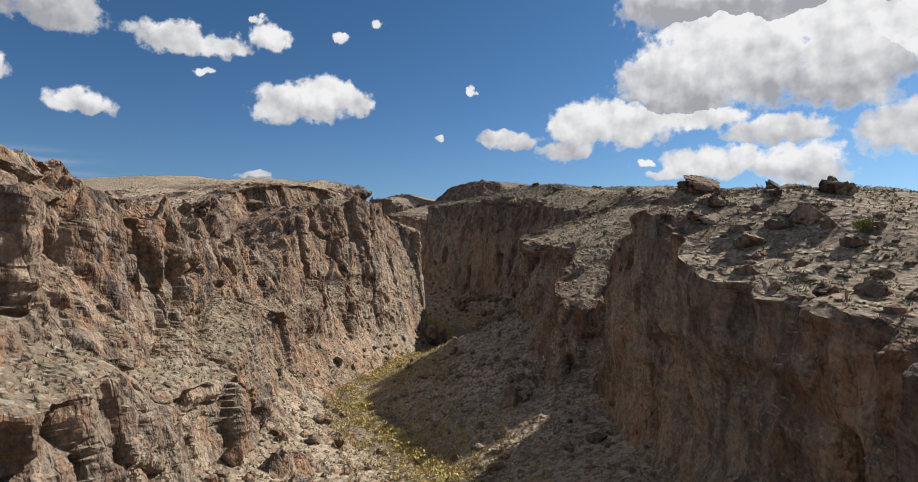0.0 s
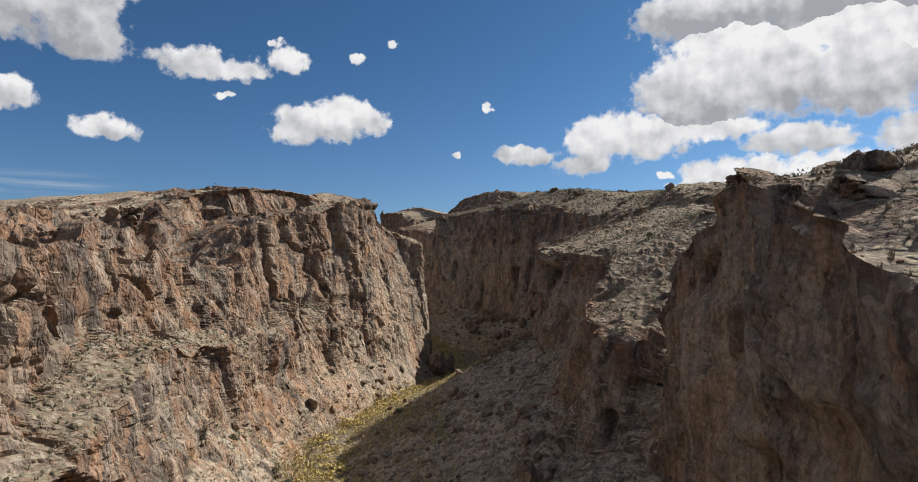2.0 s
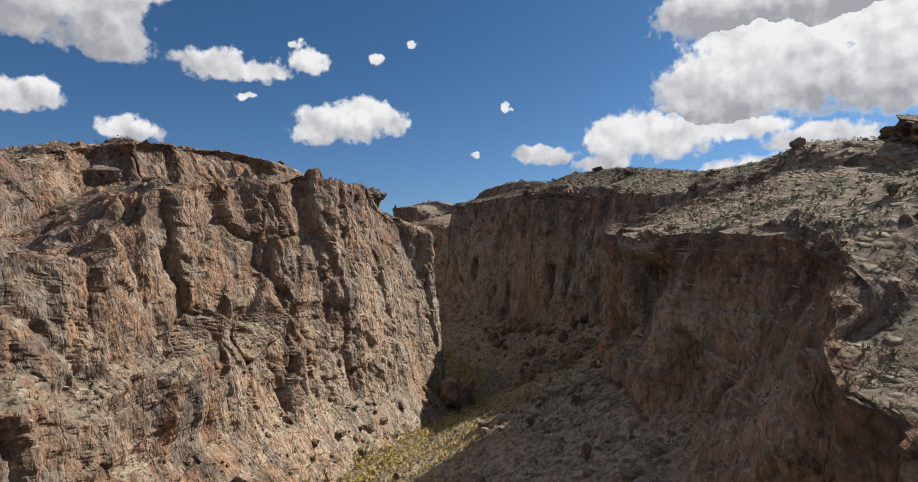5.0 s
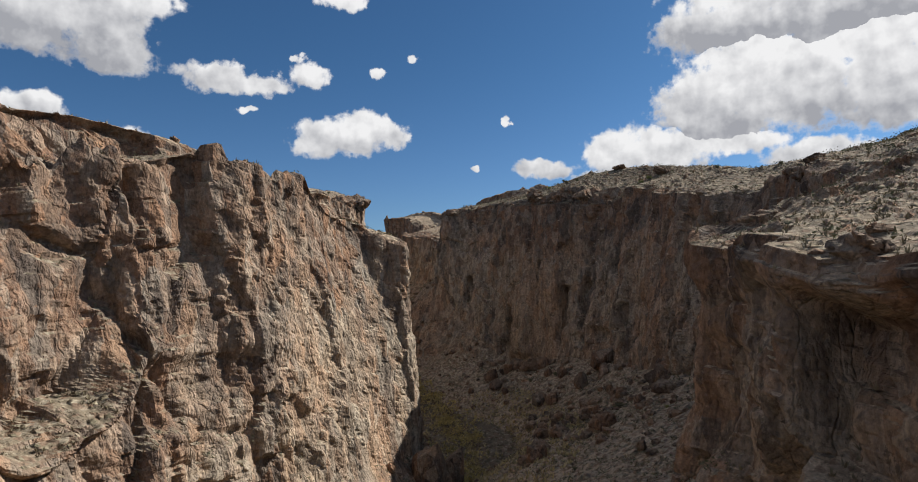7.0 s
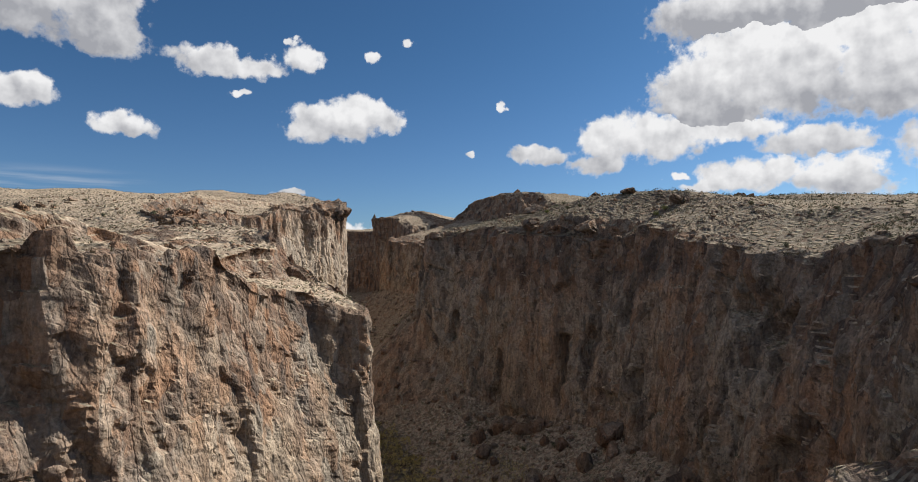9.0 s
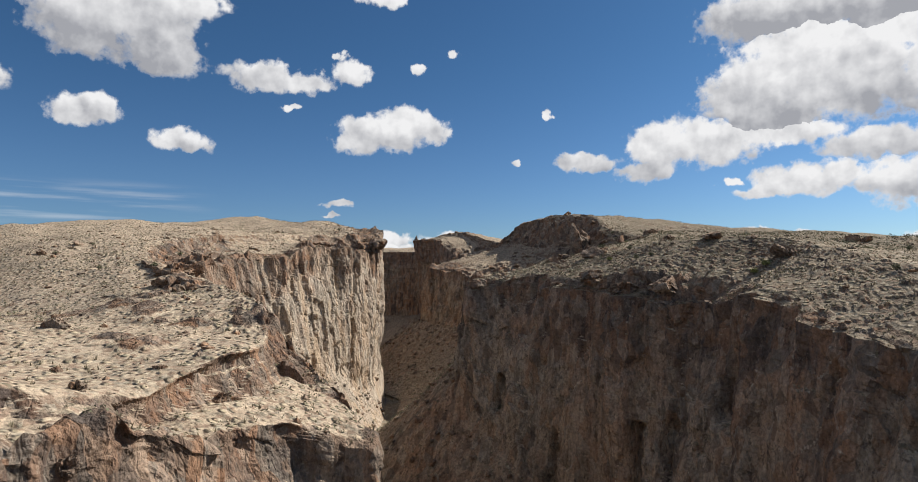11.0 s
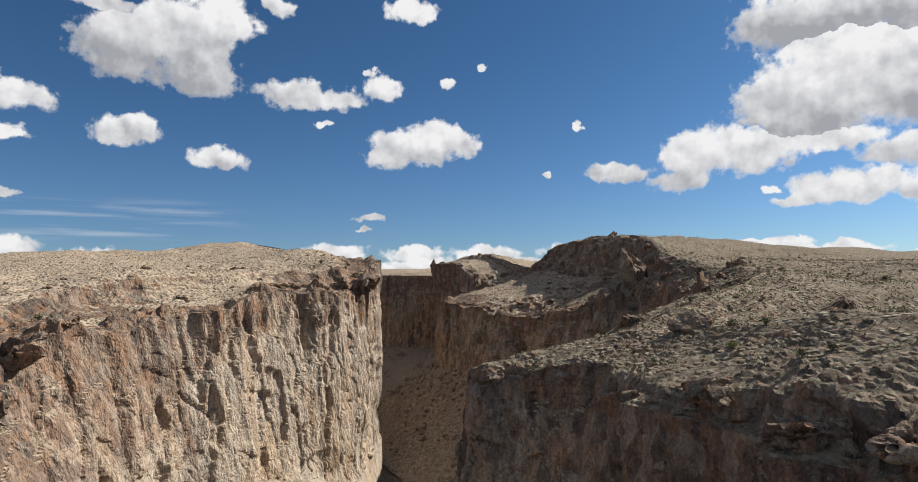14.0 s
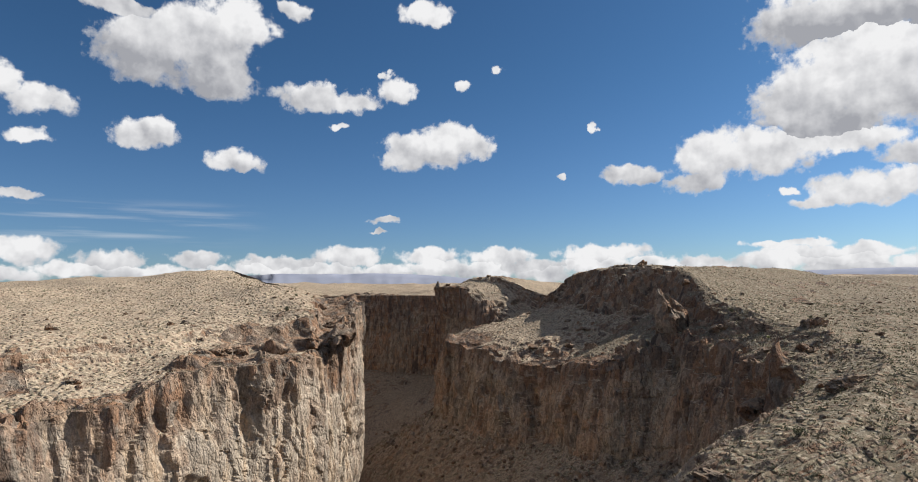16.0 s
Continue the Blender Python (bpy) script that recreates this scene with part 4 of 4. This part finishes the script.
def spots(rows, count, least_up, y_lo, y_hi, clump=0.0, seed=0, x_lo=-400):
    """Chance places on the land: in these rows of the ring, on ground flatter than least_up, between two lines across the canyon."""
    i, j = np.meshgrid(np.arange(NU), np.arange(rows[0], rows[1]), indexing="ij")
    i, j = i.ravel(), j.ravel()
    ok = (NORMALS[i, j, 2] > least_up) & (G[i, j, 1] > y_lo) & (G[i, j, 1] < y_hi) & (G[i, j, 0] > x_lo)
    i, j = i[ok], j[ok]
    w = AREA[i, j].copy()
    if clump:
        w *= step01(layered((G[i, j] * (1, 1, 0)).astype(np.float32), 7, 3, seed), -0.5, 0.6) + 1 - clump
    pick = rng.choice(len(i), count, p=w / w.sum())
    i, j = i[pick], j[pick]
    a, b = rng.random((count, 1)), rng.random((count, 1))
    up_j = np.minimum(j + 1, NV - 1)
    return G[i, j] + a * (G[(i + 1) % NU, j] - G[i, j]) + b * (G[i, up_j] - G[i, j])


def scatter(name, at, size, mat, blades, leafy, label, category):
    """Many small plants in one mesh: bunches of blades, or rounded shrubs of small leaf sprays."""
    n = len(at)
    scale = size * (0.55 + 0.9 * rng.random((n, 1, 1)) ** 1.5)
    turn, lean = rng.random((n, blades, 1)) * 2 * np.pi, rng.random((n, blades, 1))
    way = np.concatenate([np.cos(turn), np.sin(turn)], 2)
    side = np.stack([-way[:, :, 1], way[:, :, 0]], 2)
    base, tri = at[:, None, :], np.zeros((n, blades, 3, 3))
    if leafy:
        lift = rng.random((n, blades, 1))
        centre = np.concatenate([way * np.sqrt(1 - lift**2 * 0.85) * (0.6 + 0.45 * lean), 0.05 + 0.85 * lift * (0.75 + 0.4 * lean)], 2)
        for k in range(3):
            tri[:, :, k] = base + scale * (centre + 0.34 * (rng.random((n, blades, 3)) - 0.5) * (1.5, 1.5, 1.3))
    else:
        foot = np.concatenate([way * 0.25 * lean, 0 * lean - 0.15], 2)
        tip = np.concatenate([way * (0.25 + 0.75 * lean), 0.95 - 0.6 * lean], 2)
        wide = np.concatenate([side * 0.14, 0 * lean], 2)
        tri[:, :, 0], tri[:, :, 1], tri[:, :, 2] = base + scale * (foot - wide), base + scale * (foot + wide), base + scale * tip
    verts = tri.reshape(-1, 3).astype(np.float32)
    count = n * blades
    mesh = bpy.data.meshes.new(name)
    mesh.vertices.add(count * 3)
    mesh.vertices.foreach_set("co", verts.ravel())
    mesh.loops.add(count * 3)
    mesh.loops.foreach_set("vertex_index", np.arange(count * 3, dtype=np.int32))
    mesh.polygons.add(count)
    mesh.polygons.foreach_set("loop_start", np.arange(0, count * 3, 3, dtype=np.int32))
    mesh.update(calc_edges=True)
    tone = mesh.attributes.new("tone", "FLOAT", "POINT")
    shade = 0.75 * rng.random((n, 1)) + 0.25 * rng.random((n, blades))
    tone.data.foreach_set("value", np.repeat(shade.reshape(-1), 3).astype(np.float32))
    mesh.materials.append(mat)
    return tagged(new(name, mesh), label, category, kind="stuff")


top_rows, slope_rows = (RIM + 4, NEAR), (4, FOOT + 30)
scatter("dry_grass", np.concatenate([spots(top_rows, 17000, 0.72, 12, 420, 0.7, 3), spots(top_rows, 11000, 0.72, 15, 330, 0.5, 3, -20), spots(slope_rows, 9000, 0.45, 30, 300, 0.5, 4), spots((FOOT + 20, RIM + 4), 5000, 0.62, 20, 340, 0, 6), spots(top_rows, 3500, 0.7, 14, 75, 0.3, 3, 14)]),
        0.3, GRASS, 7, False, "pale dry bunch grass on the stony ground", "grass")
scatter("sagebrush", np.concatenate([spots(top_rows, 4000, 0.75, 12, 420, 0.6, 8), spots(top_rows, 900, 0.7, 14, 75, 0.3, 8, 14), spots(top_rows, 10000, 0.72, 15, 330, 0.5, 8, -20), spots(slope_rows, 12000, 0.45, 30, 400, 0.4, 9)]),
        0.42, SAGE, 15, True, "grey-green sagebrush scattered over the slopes", "shrubs")
wy = rng.uniform(45, 230, 900)
wx, wz = bed_at(wy)
willow_at = np.stack([wx + rng.normal(0, 2.2, 900), wy, wz + 0.8], 1)
my = rng.uniform(35, 215, 4000)
mx, mz = bed_at(my)
scatter("meadow_grass", np.concatenate([np.stack([mx + rng.normal(-1.5, 3.0, 4000), my, mz + 0.9], 1), spots((2, 30), 9000, 0.5, 45, 200, 0.5, 6, -40)]), 0.42, MEADOW, 7, False, "golden dry grass along the stream bed", "grass")
scatter("willow_thicket", willow_at, 0.75, WILLOW, 40, True, "yellow autumn willow and grass along the stream bed", "shrubs")


def rubble(name, at, size, label):
    """Fallen stones without number, in one mesh: rough lumps of twenty faces."""
    bm = bmesh.new()
    bmesh.ops.create_icosphere(bm, subdivisions=1, radius=1.0)
    ball = np.array([v.co[:] for v in bm.verts])
    tris = np.array([[v.index for v in f.verts] for f in bm.faces])
    bm.free()
    n = len(at)
    lump = ball[None] * (0.65 + 0.6 * rng.random((n, len(ball), 1))) * (0.7 + 0.6 * rng.random((n, 1, 3))) * (1, 1, 0.75)
    verts = at[:, None] + lump * size * (0.35 + 1.3 * rng.random((n, 1, 1)) ** 3)
    faces = (tris[None] + (np.arange(n) * len(ball))[:, None, None]).reshape(-1, 3)
    return tagged(mesh_object(name, verts.reshape(-1, 3), faces, ROCK, False), label, "rubble", kind="stuff")


rubble("rubble", np.concatenate([spots((4, FOOT + 6), 2200, 0.35, 35, 420, 0.6, 17), spots((FOOT - 14, FOOT + 12), 900, 0.35, 35, 420, 0, 17)]), 0.55, "loose brown stones on the talus slopes")

rubble("loose_stones", np.concatenate([spots((RIM - 2, CREST), 300, 0.4, 14, 63, 0.3, 27, 10), spots((RIM - 2, NEAR - 20), 2300, 0.5, 40, 340, 0.7, 27)]), 0.33, "loose rusty stones on the plateau and its rims")

# Boulders and outcrops ------------------------------------------------------------
flat_i, flat_j = np.nonzero(NORMALS[:, :NEAR, 2] > 0.4)
flat_xyz = G[flat_i, flat_j]


def ground_z(x, y, near_z=None):
    """The land's height at a place; near_z picks the sheet where a slope lies under a ledge."""
    d = (flat_xyz[:, 0] - x) ** 2 + (flat_xyz[:, 1] - y) ** 2
    if near_z is not None:
        d = d + (0.25 * (flat_xyz[:, 2] - near_z)) ** 2
    return float(flat_xyz[int(np.argmin(d)), 2])


def rock_mesh(name, seed, detail, rough, stretch=(1, 1, 1)):
    """A broken rock about 1 m in radius: a ball cut by joints into blocks, with a worn surface."""
    bm = bmesh.new()
    bmesh.ops.create_icosphere(bm, subdivisions=detail, radius=1.0)
    co = np.array([v.co[:] for v in bm.verts], dtype=np.float32) + seed * 3.7
    n = co - seed * 3.7
    who, joint, _ = blocks(co, (0.75, 0.75, 0.95), seed)
    small, small_joint, _ = blocks(co, (0.3, 0.3, 0.36), seed + 5)
    r = 1.1 + rough * (0.9 * (who - 0.5) - 0.25 * (1 - step01(joint, 0, 0.15)) + 0.5 * (small - 0.5) - 0.2 * (1 - step01(small_joint, 0, 0.2)) + 0.6 * layered(co, 0.8, 5, seed + 9, 0.6))
    # flat faces where the rock broke off
    r2 = random.Random(seed)
    q = n * r[:, None]
    for _ in range(14):
        a = np.array((r2.gauss(0, 1), r2.gauss(0, 1), r2.gauss(0, 0.8)))
        a /= np.linalg.norm(a)
        over = np.maximum(q @ a - r2.uniform(0.5, 0.92), 0)
        q = q - 0.85 * over[:, None] * a
    q = q * np.array(stretch)
    for v, c in zip(bm.verts, q):
        v.co = c
    mesh = bpy.data.meshes.new(name)
    bm.to_mesh(mesh)
    bm.free()
    mesh.materials.append(ROCK)
    return mesh


def rock(name, mesh, x, y, size, sink, label, group="", near_z=None, turn=0.0, tall=1.0):
    z = ground_z(x, y, near_z)
    ob = new(name, mesh)
    ob.matrix_world = pose(x, y, z + size * tall * (1 - sink) * 0.55, 0, 0, turn) @ Matrix.Diagonal((size, size, size * tall, 1))
    return tagged(ob, label, "boulder" if name == "boulder" else "rock", group)


BOULDERS = [rock_mesh("boulder", 500 + k, 3, 0.45, (1, 0.85 + 0.05 * k, 0.7 + 0.06 * k)) for k in range(5)]
OUTCROPS = [rock_mesh("rock_outcrop", 600 + k, 4, 0.75, (1.25, 1, 0.75)) for k in range(5)]
KNOBS = [rock_mesh("rock_outcrop", 620 + k, 4, 0.7, (1.2, 1, 0.8)) for k in range(6)]
rock("boulder", BOULDERS[0], -16.5, 73, 1.25, 0.6, "dark split boulder lying on the pale talus slope", near_z=9)
rock("boulder", BOULDERS[1], 6.2, 71, 1.2, 0.2, "upright grey boulder on the shaded talus", near_z=10, tall=1.7)
rock("boulder", BOULDERS[2], 18.2, 187, 2.8, 0.4, "large rounded dark boulder below the shaded cliff", near_z=13)
rock("boulder", BOULDERS[3], -7.4, 160, 3.0, 0.5, "dark rock ledge at the foot of the rock buttress", near_z=5, tall=1.2)
rock("boulder", BOULDERS[4], -5.0, 165, 2.4, 0.4, "dark boulder beside the buttress and the stream", near_z=4, tall=1.2)
rock("rock_outcrop", OUTCROPS[0], 52, 134, 4.2, 0.45, "broad brown rock knob on the plateau", near_z=44, tall=0.9)
rock("rock_outcrop", OUTCROPS[1], 31, 57, 1.7, 0.9, "low broken rock outcrop above the cliff's rim", near_z=36)
rock("rock_outcrop", OUTCROPS[2], 15.5, 329, 3.4, 0.3, "upright rock pinnacle on the mesa's slope", near_z=52, tall=2.4)
rock("rock_outcrop", OUTCROPS[3], -46, 297, 2.8, 0.3, "square rock tower at the cliff's edge", near_z=53, tall=1.5)
for k, at in enumerate(spots((8, FOOT), 110, 0.3, 35, 240)):
    rock("boulder", BOULDERS[k % 5], at[0], at[1], 0.4 + 0.9 * rng.random() ** 3, 0.4, "weathered fallen boulder on the talus slope", "fallen boulders", at[2], 360 * rng.random())
CRAGS = ((20, 50, 32, 1.3), (28, 57, 35, 1.2), (25.5, 45, 31, 1.4), (22, 52, 33, 1.3), (21, 44, 30, 1.2), (24, 60, 34, 1.5), (31, 50, 34, 1.5),
         (3.1, 243.3, 47, 2.0), (7, 242, 48, 1.6), (20.7, 285.6, 51, 2.6), (12.3, 229.8, 49, 2.0), (9.5, 213, 45.5, 1.8), (13.5, 207, 45.5, 2.0), (18, 203, 44, 2.0), (27, 214, 51, 1.7),
         (-9, 230, 43, 1.6), (33, 203, 50, 1.6), (22, 222, 51, 1.5), (30, 240, 53, 1.6), (24, 262, 53, 1.8))
for k, (x, y, z, size) in enumerate(CRAGS):
    rock("rock_outcrop", (OUTCROPS + KNOBS)[k % 11], x, y, size, 0.85, "craggy rusty rock outcrop above the shaded cliff", "eastern crags", z, 47 * k, 0.9)
WEST_CRAGS = ((-41, 193, 42, 2.0), (-45, 197, 43, 2.4), (-50, 201, 44, 2.2), (-54, 208, 45, 2.6), (-58, 215, 46, 2.0), (-61, 222, 47, 2.4), (-63, 231, 48, 2.0), (-57, 279, 55, 3.0), (-53, 286, 55, 2.6), (-50, 294, 56, 2.6),
              (-34, 40, 36, 1.8), (-37, 52, 35, 1.6), (-40, 70, 34, 2.0), (-44, 84, 35, 2.0), (-43, 100, 36, 2.2), (-40, 118, 40, 1.8))
for k, (x, y, z, size) in enumerate(WEST_CRAGS):
    rock("rock_outcrop", (KNOBS + OUTCROPS)[k % 11], x, y, size, 0.9, "craggy red-brown rock outcrop above the sunlit cliff", "western crags", z, 61 * k, 0.85)
for k, at in enumerate(spots((14, FOOT + 4), 80, 0.3, 158, 205, 0, 0, -4)):
    rock("boulder", BOULDERS[k % 5], at[0], at[1], 0.5 + 1.3 * rng.random() ** 2, 0.5, "dark angular boulder in the shaded rockfall", "rockfall boulders", at[2], 360 * rng.random(), 0.8 + 0.4 * rng.random())
for k, at in enumerate(spots((RIM + 10, NEAR - 20), 60, 0.7, 25, 330)):
    rock("rock_outcrop", KNOBS[k % 6], at[0], at[1], 0.4 + 1.0 * rng.random() ** 2, 1.0, "low reddish rock outcrop in the dry grass", "plateau outcrops", at[2], 360 * rng.random(), 0.7 + 0.5 * rng.random())

for k, at in enumerate(spots((RIM + 6, CREST + 4), 45, 0.4, 255, 455, 0, 0, -66)):
    rock("rock_outcrop", KNOBS[k % 6], at[0], at[1], 0.7 + 1.3 * rng.random() ** 1.5, 1.0, "brown rock outcrop on the stepped mesa slope", "mesa outcrops", at[2], 360 * rng.random(), 0.6 + 0.4 * rng.random())
for k, at in enumerate(spots((RIM - 4, RIM + 8), 44, 0.35, 100, 330, 0, 0, -20)):
    rock("rock_outcrop", KNOBS[k % 6], at[0], at[1], 0.4 + 0.6 * rng.random() ** 2, 0.95, "rough brown rock knob on the canyon's rim", "rim knobs", at[2], 360 * rng.random(), 0.7 + 0.5 * rng.random())
west_rim = [at for at in spots((RIM + 2, CREST + 4), 120, 0.35, 25, 175) if at[0] < -8][:30]
for k, at in enumerate(west_rim):
    rock("rock_outcrop", KNOBS[k % 6], at[0], at[1], 0.35 + 0.6 * rng.random() ** 1.5, 0.95, "rough rusty rock knob above the sunlit cliff", "western knobs", at[2], 360 * rng.random(), 0.8 + 0.5 * rng.random())
for k, at in enumerate(spots((RIM + 1, CREST), 30, 0.4, 22, 63, 0, 0, 10)):
    rock("rock_outcrop", KNOBS[k % 6], at[0], at[1], 0.35 + 0.55 * rng.random() ** 1.5, 0.9, "rusty broken rock at the cliff's rim", "rim rocks", at[2], 360 * rng.random(), 0.7 + 0.5 * rng.random())

# Shrubs that stand out one by one --------------------------------------------------
BARK, bark_t, bark_b = material("grey_bark", 0.95)
bark_p = node(bark_t, "ShaderNodeTexCoord").outputs["Object"]
bark_t.links.new(blend(bark_t, noise_at(bark_t, bark_p, 9.0, 5, 0.6, (1, 1, 0.3)), (0.09, 0.075, 0.06), (0.19, 0.16, 0.13)), bark_b.inputs["Base Color"])
RABBIT = plant_material("yellow_green_leaves", (0.30, 0.29, 0.10), (0.17, 0.19, 0.07))


def shrub_parts(seed, leaves):
    """The meshes of one bush about 1 m across: forked stems, and many small leaf sprays on them."""
    r = np.random.default_rng(seed)
    bm = bmesh.new()
    tips = []
    for k in range(9):
        a, lean = 2 * math.pi * k / 9 + r.uniform(-0.3, 0.3), r.uniform(0.25, 0.7)
        low, high = Vector((0.05 * math.cos(a), 0.05 * math.sin(a), -0.1)), Vector((lean * math.cos(a) * 0.7, lean * math.sin(a) * 0.7, r.uniform(0.45, 0.8)))
        for start, end, w0, w1 in ((low, high, 0.035, 0.015), (low.lerp(high, 0.55), low.lerp(high, 0.55) + Vector((r.uniform(-0.25, 0.25), r.uniform(-0.25, 0.25), 0.3)), 0.02, 0.008)):
            ring = []
            for point, w in ((start, w0), (end, w1)):
                ring.append([bm.verts.new(point + Vector((w * math.cos(q), w * math.sin(q), 0))) for q in (0, 2.1, 4.2)])
            for q in range(3):
                bm.faces.new((ring[0][q], ring[0][(q + 1) % 3], ring[1][(q + 1) % 3], ring[1][q]))
            tips += [end, start.lerp(end, 0.7)]
    stems = bpy.data.meshes.new("stems")
    bm.to_mesh(stems)
    bm.free()
    stems.materials.append(BARK)
    bm = bmesh.new()
    for k in range(300):
        c = tips[int(r.integers(len(tips)))] + Vector(r.normal(0, 0.12, 3))
        bm.faces.new([bm.verts.new(c + Vector(r.normal(0, 0.07, 3))) for _ in range(3)])
    foliage = bpy.data.meshes.new("foliage")
    bm.to_mesh(foliage)
    bm.free()
    tone = foliage.attributes.new("tone", "FLOAT", "POINT")
    tone.data.foreach_set("value", np.repeat(r.random(len(foliage.vertices) // 3), 3).astype(np.float32))
    foliage.materials.append(leaves)
    return stems, foliage


SHRUBS = [shrub_parts(700 + k, RABBIT if k == 0 else SAGE) for k in range(4)]


def shrub(x, y, z, size, kind_no, label, group):
    ob = new("shrub")
    ob.matrix_world = pose(x, y, z, 0, 0, 360 * rng.random()) @ Matrix.Diagonal((size, size, 0.85 * size, 1))
    for name, mesh in zip(("stems", "foliage"), SHRUBS[kind_no]):
        new(name, mesh).parent = ob
    return tagged(ob, label, "shrub", group)


shrub(27.0, 40.5, ground_z(27, 40.5, 31), 1.3, 0, "bright yellow-green bush on the dry slope", "")
for k, at in enumerate(np.concatenate([spots((RIM + 8, NEAR - 30), 22, 0.75, 20, 260, 0, 0, 5), spots((RIM + 8, NEAR - 30), 25, 0.75, 180, 320), spots((10, FOOT), 30, 0.4, 40, 200)])):
    kind_no = int(rng.integers(4)) if k % 5 == 0 else 1 + k % 3
    shrub(at[0], at[1], at[2], 0.5 + 0.6 * rng.random(), kind_no, "yellow-green bush among dry grass" if kind_no == 0 else "grey-green sagebrush with bare grey stems", "large bushes")
